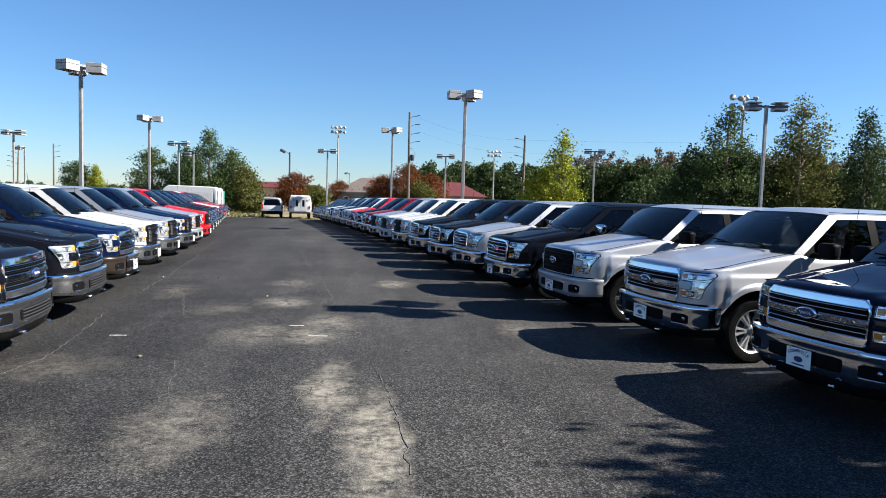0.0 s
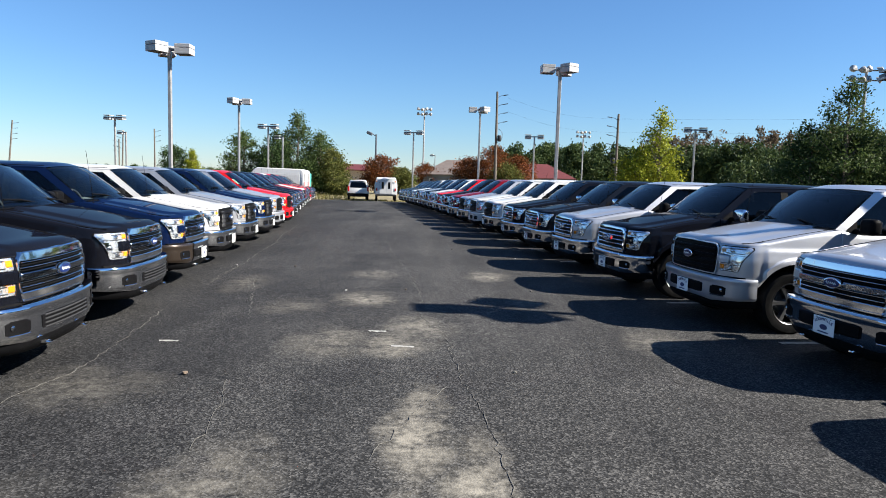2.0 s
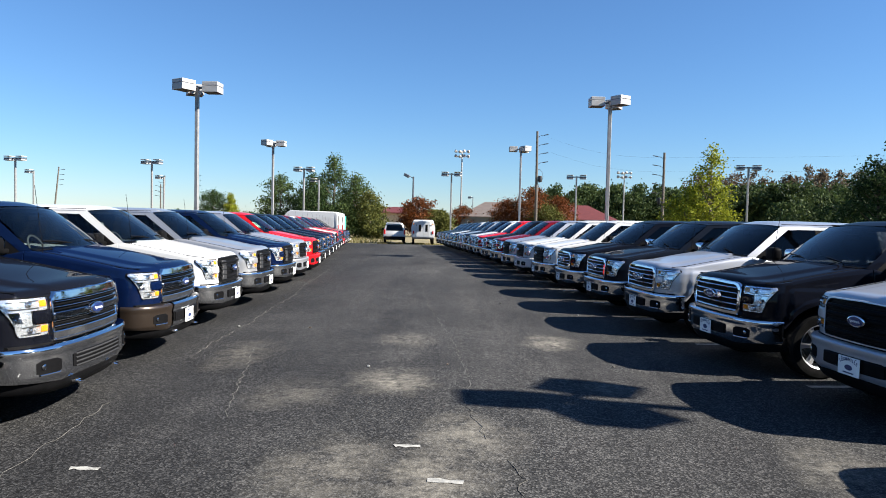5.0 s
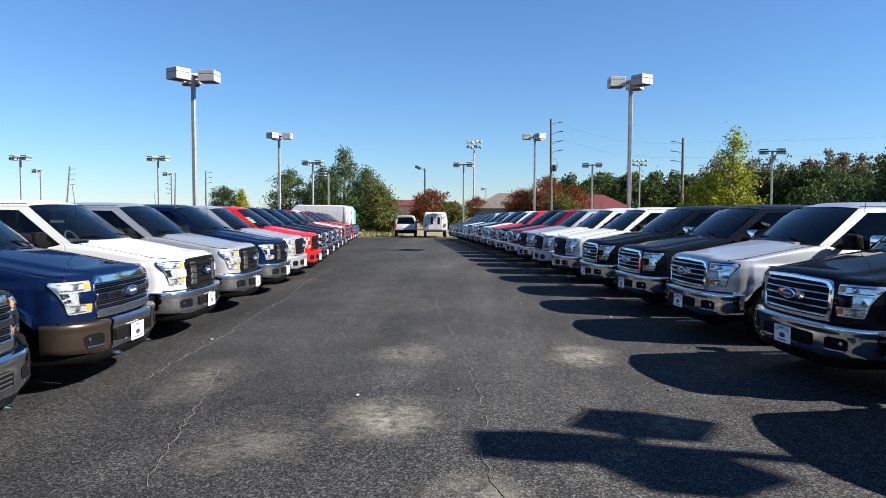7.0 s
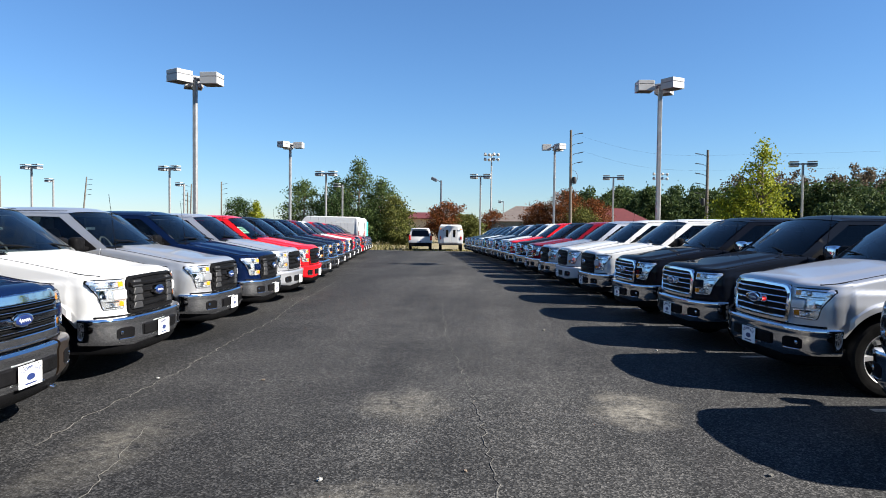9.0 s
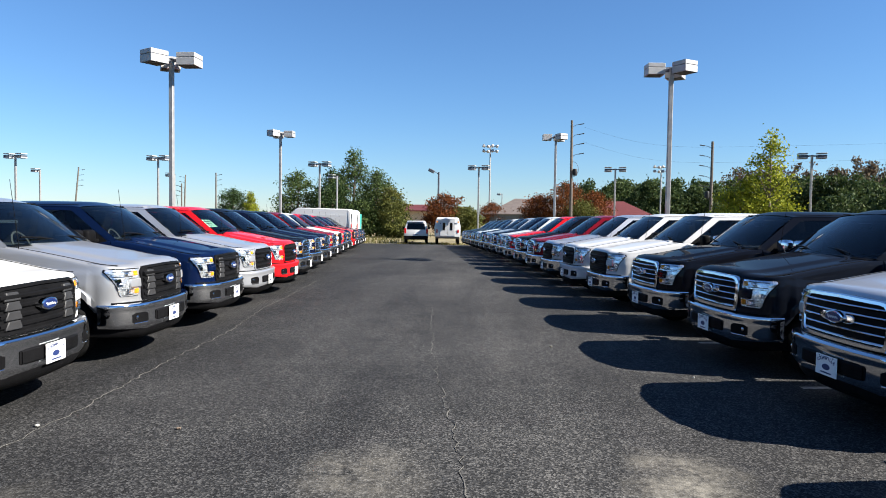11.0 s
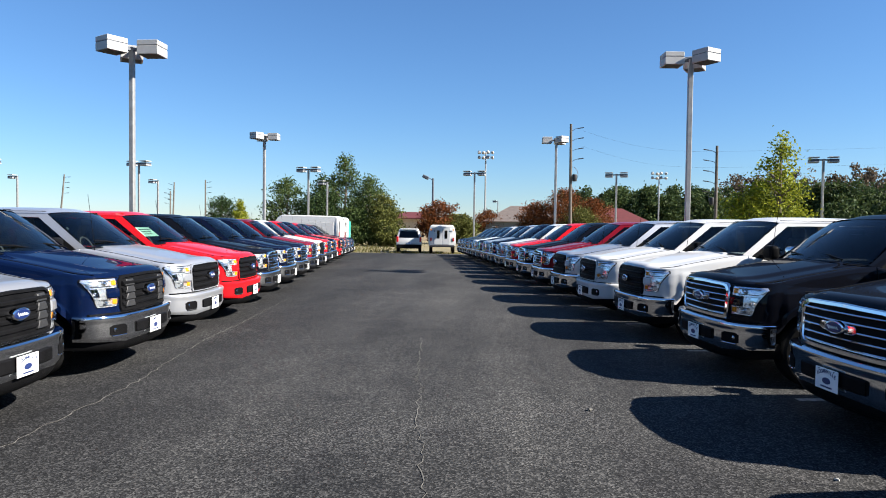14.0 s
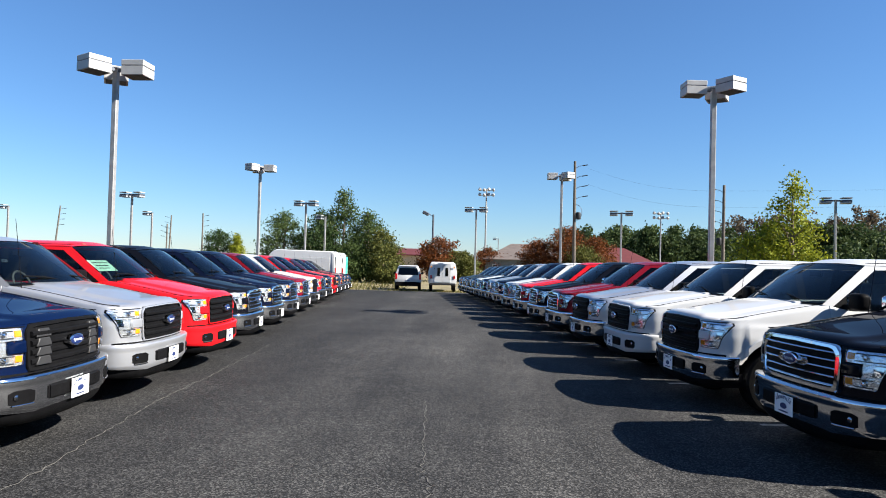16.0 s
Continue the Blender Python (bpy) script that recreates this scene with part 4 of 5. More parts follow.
FAR_L = [("black", "chrome_bars"), ("navy", "chrome_bars"), ("navy", "chrome_bars"), ("maroon", "chrome_bars"), ("white", "black_bars"), ("red", "chrome_bars"), ("navy", "chrome_bars"), ("red", "colour_bumper"), ("black", "chrome_bars"), ("maroon", "chrome_bars"), ("navy", "chrome_bars"), ("black", "chrome_bars")]
for k, (c, st) in enumerate(FAR_L):
    LEFT.append((-5.02 - 0.435 * (k + 1), 27.70 + 2.6 * (k + 1), c, st, "six"))
for x, y, c, st, rm in LEFT:
    STANDING[c, round(y)] = truck(x, y, 5.8 if y < 28 else 9.0, c, st, rm, "west", False, c == "blue" and y < 16, y > 14)


# ---- papers on the glass ----
def sticker(t, x, y, z, w, h, turn, material, label):
    st = part("window_sticker", moved(box(0, 0, 0, 0.004, w, h, 0), pose(x, y, z, *turn)), material, t, label)
    for k in range(3):
        part("sticker_bar", moved(box(0.004, -0.02 * k, h * (0.25 - 0.25 * k), 0.002, w * (0.8 - 0.15 * k), h * 0.07, 0), pose(x, y, z, *turn)), GREYP, st)


INK = mat("green_paper", (0.45, 0.72, 0.55), 0.6, 0, 0, 0.2, 9)
for key in STANDING:
    c, y = key
    t = STANDING[key]
    if t.location.x < 0 and 18 < y < 32:
        sticker(t, -3.25, -0.82, 1.50, 0.34, 0.26, (0, 15, -90), PAPER, "printed price sheet inside the window")
    if c == "red" and y == 28:
        sticker(t, -1.93, -0.30, 1.56, 0.62, 0.26, (0, -52, 0), INK, "pale green sheet behind the windshield")
    if c == "white" and t.location.x > 0 and y == 26:
        sticker(t, -3.3, 0.84, 1.46, 0.30, 0.14, (0, -15, 90), PAPER, "white sheet inside the window")

# ---- lamp posts ----
def lamp_post(x, y, top, heads, size=1.0):
    z0 = ground_z(x, y)
    root = new("lamp_post")
    root.location = (x, y, z0)
    h = top - z0
    part("pole", box(0, 0, h / 2 + 0.15, 0.17, 0.17, h + 0.30, 0.02), POLE, root)
    part("pole_base", lathe([(0.28, -0.02), (0.28, 0.55), (0.26, 0.60), (0.0, 0.60)], 16, "z"), GREYP, root, "concrete footing")
    part("pole_cap", box(0, 0, h + 0.32, 0.20, 0.20, 0.05, 0.01), POLED, root)
    L, r0 = 0.67 * size, 0.33 * size
    for a in heads:
        m = pose(0, 0, h + 0.26, 0, 0, a)
        part("arm", moved(box(r0 / 2 + 0.04, 0, 0.0, r0, 0.09, 0.12, 0.01), m), POLED, root)
        up, low, gap = (0.08, 0.11, 0.14) if len(heads) < 3 else (0.16, 0.26, 0.05)
        hd = part("lamp_head", moved(merge(box(r0 + L / 2, 0, (0.225 - up / 2) * size, L, L, up * size, 0.012), box(r0 + L / 2, 0, (low / 2 - 0.215) * size, L, L, low * size, 0.012)), m), HEADM, root)
        part("head_band", moved(box(r0 + L / 2, 0, (low - 0.215 + gap / 2) * size, L - 0.03, L - 0.03, (gap + 0.04) * size, 0), m), POLED, hd)
        part("lamp_lens", moved(box(r0 + L / 2, 0, -0.218 * size, L * 0.84, L * 0.84, 0.012, 0), m), GREYP, hd)
    return tagged(root, "tall galvanised lamp post with %d boxy grey heads" % len(heads), "lamp post", "parking lot lamp posts")


THREE, PAIR = (185, 65, 305), (-10, 170)
for x, y, top, heads, *size in [(-13.6, 38.45, 7.60, (241, 1, 121), 1.12), (6.1, 40.3, 7.45, THREE), (11.5, 11.75, 7.35, THREE, 0.92), (23.7, 39.8, 7.6, PAIR, 1.1), (-16.95, 60.8, 7.45, (241, 1, 121)),
                               (3.06, 65.5, 7.8, THREE), (25.2, 74.1, 7.3, PAIR, 1.1), (10.4, 85.7, 6.9, PAIR, 1.1), (-3.8, 84.5, 6.9, PAIR, 1.1), (-19.3, 79.0, 6.75, PAIR, 1.1),
                               (-34.8, 76.5, 7.05, PAIR, 1.1), (-38.75, 87.4, 6.1, (170,)), (-19.9, 88.0, 6.1, (170,)), (-53.9, 85.6, 6.4, (170,)), (-48.2, 74.4, 7.0, PAIR, 1.1)]:
    lamp_post(x, y, top, heads, *size)


# ---- vehicles at the far end ----
def slab_body(profile, half, material, name, root, label=""):
    """A vehicle shell: side outline of (x, z, half width) swept across."""
    rows = []
    for s in (-1, -0.9, 0.9, 1):
        k = 0.97 if abs(s) == 1 else 1.0
        rows.append([(x * (0.995 if abs(s) == 1 else 1), (s if abs(s) == 1 else s * 1.03) * hw, lerp(z, 0.9, 0.03 if abs(s) == 1 else 0)) for x, z, hw in profile])
    V, F = grid(rows, close=True)
    n = len(profile)
    F += [tuple(range(n)), tuple(3 * n + k for k in reversed(range(n)))]
    return part(name, (V, F), material, root, label)


def plain_wheels(root, xs, half, r=0.36):
    for x in xs:
        for s in (1, -1):
            w = part("wheel", moved(lathe([(0.0, 0.09), (r * 0.55, 0.09), (r * 0.62, 0.11), (r * 0.9, 0.11), (r, 0.08), (r, -0.08), (r * 0.9, -0.11), (0.0, -0.11)], 20), pose(x, s * (half - 0.12), r)), RUBBER, root)
            part("hubcap", moved(lathe([(0.0, 0.118), (r * 0.4, 0.115), (r * 0.58, 0.10)], 14), Matrix.Translation((x, s * (half - 0.12), r)) @ Matrix.Diagonal((1, s, 1, 1))), DARKALLOY, w)


def cargo_van(x, y, turn, accent):
    root = new("cargo_van")
    W = PAINT["white"]
    slab_body([(-5.55, 0.45, 0.98), (-5.60, 0.75, 1.0), (-5.58, 1.5, 1.0), (-5.50, 2.40, 0.90), (-5.35, 2.53, 0.84), (-2.0, 2.58, 0.84), (-1.75, 2.45, 0.86), (-0.95, 1.42, 0.96), (-0.18, 1.15, 0.96), (0.0, 0.85, 0.96), (0.0, 0.40, 0.95)], 1, W, "body", root)
    part("windshield", ([(-1.69, -0.78, 2.40), (-1.69, 0.78, 2.40), (-0.94, 0.90, 1.47), (-0.94, -0.90, 1.47)], [(0, 1, 2, 3)]), TINTED, root)
    for s in (1, -1):
        part("side_panel", box(-3.9, s * 1.012, 1.50, 2.7, 0.012, 1.25, 0.004), W, root, "pressed white side panel")
        part("tail_light", box(-5.60, s * 0.93, 1.35, 0.04, 0.12, 0.42, 0.01), REDLENS, root)
        part("door_window", box(-1.75, s * 0.985, 1.70, 0.75, 0.012, 0.55, 0.004), TINTED, root)
        part("rear_door", box(-5.61, s * 0.43, 1.40, 0.03, 0.82, 1.75, 0.01), accent if s < 0 and accent else W, root)
    part("bumper", box(-5.66, 0, 0.52, 0.14, 1.9, 0.2, 0.03), BLACKP, root)
    plain_wheels(root, (-0.95, -4.6), 1.0)
    root.matrix_basis = Matrix.Translation((x, y, ground_z(x, y))) @ pose(0, 0, 0, 0, 0, turn)
    return tagged(root, "tall white cargo van parked behind the pickup row", "van")


cargo_van(-16.4, 57.6, 184, None)
cargo_van(-16.7, 60.6, 184, mat("teal_door", (0.05, 0.36, 0.30), 0.5, 0, 0.4))


def parked_suv(x, y):
    root = new("suv")
    W = PAINT["white"]
    slab_body([(-5.1, 0.42, 0.97), (-5.15, 0.62, 1.0), (-5.10, 1.10, 1.0), (-4.85, 1.80, 0.80), (-4.6, 1.90, 0.76), (-2.2, 1.92, 0.76), (-1.5, 1.28, 0.95), (-0.25, 1.12, 0.95), (0, 0.95, 0.93), (0, 0.42, 0.93)], 1, W, "body", root)
    part("back_window", ([(-5.075, -0.78, 1.20), (-5.075, 0.78, 1.20), (-4.90, 0.68, 1.72), (-4.90, -0.68, 1.72)], [(0, 1, 2, 3)]), TINTED, root)
    part("plate", box(-5.155, 0, 0.80, 0.02, 0.32, 0.16, 0.003), PLATE, root)
    part("lower_bumper", box(-5.15, 0, 0.52, 0.18, 1.96, 0.32, 0.04), BLACKP, root, "black lower bumper")
    part("spoiler", box(-4.86, 0, 1.86, 0.26, 1.36, 0.06, 0.02), W, root)
    for s in (1, -1):
        part("tail_light", box(-5.10, s * 0.90, 1.08, 0.07, 0.16, 0.44, 0.02), REDLENS, root)
        part("side_window", ([(-4.5, s * 0.90, 1.30), (-1.9, s * 0.94, 1.30), (-2.4, s * 0.815, 1.78), (-4.6, s * 0.80, 1.78)], [(0, 1, 2, 3)]), TINTED, root)
        part("side_mirror", box(-1.85, s * 1.10, 1.30, 0.12, 0.22, 0.18, 0.04), BLACKP, root)
    part("plate_bar", box(-5.168, 0, 0.80, 0.006, 0.24, 0.07, 0), PLATEBLUE, root)
    plain_wheels(root, (-0.95, -4.05), 1.0, 0.38)
    root.matrix_basis = Matrix.Translation((x, y, ground_z(x, y))) @ pose(0, 0, 0, 0, 0, 98)
    return tagged(root, "white suv facing away at the end of the lane", "suv")


parked_suv(-8.75, 73.5)


def service_truck(x, y):
    """A white truck with a tall closed service body, seen from behind."""
    root = new("service_truck")
    W = PAINT["white"]
    slab_body([(-6.0, 0.62, 1.03), (-6.02, 0.95, 1.06), (-6.0, 1.55, 1.06), (-5.96, 2.12, 0.94), (-5.85, 2.24, 0.86), (-3.0, 2.24, 0.86), (-2.95, 0.62, 1.0)], 1, W, "service_body", root)
    slab_body([(-3.0, 0.5, 0.98), (-3.0, 1.9, 0.78), (-2.2, 1.9, 0.78), (-1.6, 1.25, 0.93), (-0.2, 1.1, 0.93), (0, 0.5, 0.93)], 1, W, "cab", root)
    for s in (1, -1):
        d = part("rear_door", box(-6.02, s * 0.31, 1.42, 0.04, 0.60, 1.40, 0.015), W, root)
        part("door_window", box(-6.045, s * 0.30, 1.50, 0.012, 0.20, 0.62, 0.03), TINTED, d)
        part("door_hinge", box(-6.045, s * 0.60, 1.75, 0.02, 0.05, 0.10, 0.005), GREYP, d)
        part("marker_lamp", box(-6.03, s * 0.86, 1.86, 0.03, 0.10, 0.12, 0.02), AMBER, root)
        part("tail_light", box(-6.04, s * 0.86, 1.12, 0.03, 0.12, 0.26, 0.02), REDLENS, root)
    part("roof_rail", merge(box(-4.5, 0.7, 2.28, 2.6, 0.04, 0.05), box(-4.5, -0.7, 2.28, 2.6, 0.04, 0.05)), GREYP, root)
    part("rear_bumper", box(-6.1, 0, 0.60, 0.2, 1.9, 0.16, 0.03), GREYP, root)
    plain_wheels(root, (-0.9, -4.9), 1.0, 0.40)
    root.matrix_basis = Matrix.Translation((x, y, ground_z(x, y))) @ pose(0, 0, 0, 0, 0, 96)
    return tagged(root, "white service truck with two rear doors, facing away", "truck")


service_truck(-6.0, 73.8)


# ---- poles and towers ----
def utility_pole(x, y, top, side, lean=0.0, arms=4, gear=True):
    z0 = ground_z(x, y)
    root = new("utility_pole")
    root.matrix_basis = Matrix.Translation((x, y, z0)) @ pose(0, 0, 0, 0, lean, 0)
    h = top - z0
    part("pole", tube([(0, 0, 0), (0, 0, h / 2), (0, 0, h)], 0.19, 10, 0.13), WOODP, root)
    for k in range(arms):
        z = h - 0.5 - k * 1.05
        a = part("arm", tube([(0, 0, z - 0.25), (side * 0.45, 0, z), (side * 1.15, 0, z + 0.12)], 0.026, 6), POLED, root)
        part("insulator", tube([(side * 0.75, 0, z + 0.05), (side * 1.3, 0, z + 0.14)], 0.05, 8), GREYP, a)
    if gear:
        part("transformer", moved(lathe([(0.0, 0), (0.22, 0), (0.24, 0.1), (0.24, 0.65), (0.2, 0.72), (0, 0.74)], 14, "z"), pose(side * 0.40, 0, h - 5.9)), GREYP, root)
        part("cable_loop", tube([(side * (0.15 + 0.6 * math.sin(a)), 0, h - 5.2 - 0.8 * math.cos(a)) for a in [math.pi * k / 10 for k in range(11)]], 0.025, 5), POLED, root)
    return tagged(root, "weathered wooden utility pole with insulators on one side", "utility pole", "utility poles")


for x, y, top, side, lean, arms, gear in [(6.06, 87.4, 12.5, 1, -0.5, 4, True), (20.4, 86.7, 10.2, -1, 0, 5, True), (-88.5, 142.4, 11.2, 1, 6, 4, False), (-62, 150, 10.7, 1, 0, 3, False), (-69, 150, 10.2, -1, 2, 4, False), (-70.5, 152, 8.5, -1, 0, 3, False), (-90, 122, 9.8, -1, 0, 0, False)]:
    utility_pole(x, y, top, side, lean, arms, gear)
WIRE = mat("wire", (0.05, 0.05, 0.055), 0.6, 0.3)
for dz in (0.6, 2.2):
    pts = []
    ends = [(-62, 150, 10.4 - dz), (7.2, 87.4, 12.4 - dz), (19.3, 86.7, 10.2 - dz), (75, 80, 12.5 - dz)]
    for a, b in zip(ends[1:], ends[2:]):
        pts += [(lerp(a[0], b[0], k / 10), lerp(a[1], b[1], k / 10), lerp(a[2], b[2], k / 10) - 0.6 * math.sin(math.pi * k / 10)) for k in range(10)]
    w = new("power_line", mesh("power_line", *tube(pts + [ends[-1]], 0.006, 4), WIRE))
    tagged(w, "thin dark power line strung between poles", "cable")


def light_tower(x, y, top, wide=2.4):
    z0 = ground_z(x, y)
    root = new("stadium_light")
    root.location = (x, y, z0)
    h = top - z0
    part("pole", lathe([(0.2, 0), (0.14, h), (0, h)], 10, "z"), POLE, root)
    for z, n in ((h - 0.2, 4), (h - 1.2, 4)):
        bar = part("crossbar", tube([(-wide / 2, 0, z), (wide / 2, 0, z)], 0.07, 6), POLE, root)
        for k in range(n):
            x0 = lerp(-wide / 2, wide / 2, k / (n - 1))
            part("floodlight", moved(lathe([(0.0, -0.25), (0.16, -0.22), (0.36, 0.12), (0.38, 0.2), (0.0, 0.22)], 12), pose(x0, -0.2 if k % 2 else 0.2, z + 0.1, 0, 0, 0) @ pose(0, 0, 0, -30 if k % 2 else 30, 0, (k - 1.5) * 30)), HEADM, bar)
    return tagged(root, "tall sports-field light tower with two banks of lamps", "light tower", "sports-field light towers")


for a in [(-5.2, 153.1, 16.8, 2.8), (33, 173.8, 14.4, 3.0), (42.4, 75, 14.3, 2.6)]:
    light_tower(*a)


def flood_pole(x, y, top):
    z0 = ground_z(x, y)
    root = new("floodlight_pole")
    root.location = (x, y, z0)
    h = top - z0
    part("pole", tube([(0, 0, 0), (0, 0, h)], 0.16, 10, 0.12), POLED, root)
    part("arm", tube([(0, 0, h - 0.3), (-0.6, 0, h + 0.1)], 0.05, 6), POLED, root)
    part("floodlight", moved(box(0, 0, 0, 0.85, 0.6, 0.45, 0.08), pose(-1.0, 0, h + 0.15, 0, 25)), POLED, root)
    return tagged(root, "dark post with one tilted floodlight", "lamp post")


flood_pole(-10.5, 106.6, 8.2)
lamp_post(-2.6, 150, 6.6, (170,))


# ---- buildings ----
def house(name, x, y, w, d, wall, ridge, wm, rm, label, turn=0, windows=3):
    root = new(name)
    part("wall", box(0, 0, wall / 2, w, d, wall, 0), wm, root, smooth=0)
    e = 0.5
    V = [(-w / 2 - e, -d / 2 - e, wall), (w / 2 + e, -d / 2 - e, wall), (w / 2 + e, d / 2 + e, wall), (-w / 2 - e, d / 2 + e, wall), (-w / 2 + d * 0.35, 0, ridge), (w / 2 - d * 0.35, 0, ridge)]
    V += [(a, b, c - 0.15) for a, b, c in V[:4]]
    part("roof", (V, [(0, 1, 5, 4), (1, 2, 5), (2, 3, 4, 5), (3, 0, 4), (0, 6, 7, 1), (1, 7, 8, 2), (2, 8, 9, 3), (3, 9, 6, 0), (6, 9, 8, 7)]), rm, root, smooth=0)
    for k in range(windows):
        xx = lerp(-w / 2, w / 2, (k + 0.5) / windows)
        wd = part("window", box(xx, -d / 2 - 0.02, wall * 0.55, 1.0, 0.08, 1.1, 0.01), PLATE, root)
        part("pane", box(xx, -d / 2 - 0.055, wall * 0.55, 0.86, 0.02, 0.96, 0), TINTED, wd)
    root.matrix_basis = Matrix.Translation((x, y, ground_z(x, y))) @ pose(0, 0, 0, 0, 0, turn)
    return tagged(root, label, "building")


house("house", -15.9, 124, 9, 8, 3.5, 4.5, STUCCO, REDROOF, "low tan house with a red roof beyond the lot", 0, 2)
house("building", 2.5, 155, 15, 14, 3.4, 6.6, WALLG, BROWNROOF, "grey building with a brown hipped roof", 0, 4)
house("building", 17.5, 152, 17, 13, 3.2, 6.2, WALLG, REDROOF, "wide building with a dark red roof behind trees", 0, 4)


# ---- trees ----
def leaf_cloud(centres, size, spread, per, rng, flat=0.75):
    """Small tilted leaf sprays round each centre, as verts and faces."""
    n = len(centres) * per
    c = np.repeat(np.array(centres), per, axis=0) + rng.normal(0, spread, (n, 3)) * np.array([1, 1, flat])
    u = rng.normal(0, 1, (n, 3))
    u /= np.linalg.norm(u, axis=1)[:, None]
    v = np.cross(u, rng.normal(0, 1, (n, 3)))
    v /= np.linalg.norm(v, axis=1)[:, None]
    s = size * rng.uniform(0.5, 1.3, (n, 1))
    q = np.stack([c - u * s, c - v * s * 0.55, c + u * s, c + v * s * 0.55], 1).reshape(-1, 3)
    f = np.arange(n * 4).reshape(-1, 4)
    return q, f


PROFILE = {
    "oval": [(0, 0.35), (0.12, 0.75), (0.35, 1.0), (0.6, 0.88), (0.8, 0.6), (0.93, 0.32), (1, 0.05)],
    "cone": [(0, 0.6), (0.15, 1.0), (0.4, 0.78), (0.65, 0.48), (0.85, 0.22), (1, 0.02)],
    "egg": [(0, 0.5), (0.2, 0.95), (0.4, 1.0), (0.6, 0.78), (0.8, 0.42), (0.93, 0.2), (1, 0.03)],
    "bush": [(0, 0.9), (0.3, 1.0), (0.6, 0.85), (0.85, 0.5), (1, 0.1)],
}


def tree(x, y, top, radius, leaf, shape="egg", clear=0.12, seed=1, gaps=0.35, size=0.22, clumps=260, per=9, label=""):
    rng = np.random.default_rng(seed)
    rnd = random.Random(seed)
    z0 = ground_z(x, y)
    h = top - z0
    root = new("tree")
    root.location = (x, y, z0)
    geos = [tube([(0, 0, -0.1), (0.04 * h * rnd.uniform(-1, 1) * 0.3, 0, h * 0.35), (0.02 * h * rnd.uniform(-1, 1), 0.05, h * 0.7), (0, 0, h * 0.96)], 0.022 * h, 9, 0.02)]
    prof = PROFILE[shape]
    base = clear * h
    centres = []
    limbs = 26
    for k in range(limbs):
        t = (k + 0.5) / limbs
        z = lerp(base, h * 0.97, t)
        r = radius * curve(t, prof) * rnd.uniform(0.72, 1.12)
        a = k * 2.4 + rnd.uniform(-0.5, 0.5)
        zz = min(h, z + r * rnd.uniform(0.05, 0.35))
        st = max(base * 0.8, z - r * 0.5)
        geos.append(tube([(0, 0, st), (math.cos(a) * r * 0.5, math.sin(a) * r * 0.5, lerp(st, zz, 0.6)), (math.cos(a) * r * 0.92, math.sin(a) * r * 0.92, zz)], 0.008 * h, 5, 0.012))
        m = max(3, int(clumps / limbs * (0.4 + curve(t, prof))))
        for _ in range(m):
            q = rnd.uniform(0.25, 1.02) ** 0.7
            aa = a + rnd.gauss(0, 0.45)
            centres.append((math.cos(aa) * r * q, math.sin(aa) * r * q, lerp(st, zz, 0.3 + 0.7 * q) + rnd.gauss(0, 0.03 * h)))
    part("trunk", merge(*geos), BARK, root)
    centres = [c for c in centres if noise.noise(Vector((c[0], c[1], c[2] * 1.3)) * 0.9 + Vector((seed * 7.0, 0, 0))) > -0.45 + gaps * 0.4]
    q, f = leaf_cloud(centres, size, 0.20 * radius ** 0.5, per, rng)
    me = bpy.data.meshes.new("crown")
    me.from_pydata(q.tolist(), [], f.tolist())
    me.materials.append(LEAF[leaf])
    cr = new("crown", me)
    cr.parent = root
    return tagged(root, label or "leafy tree at the edge of the lot", "tree")


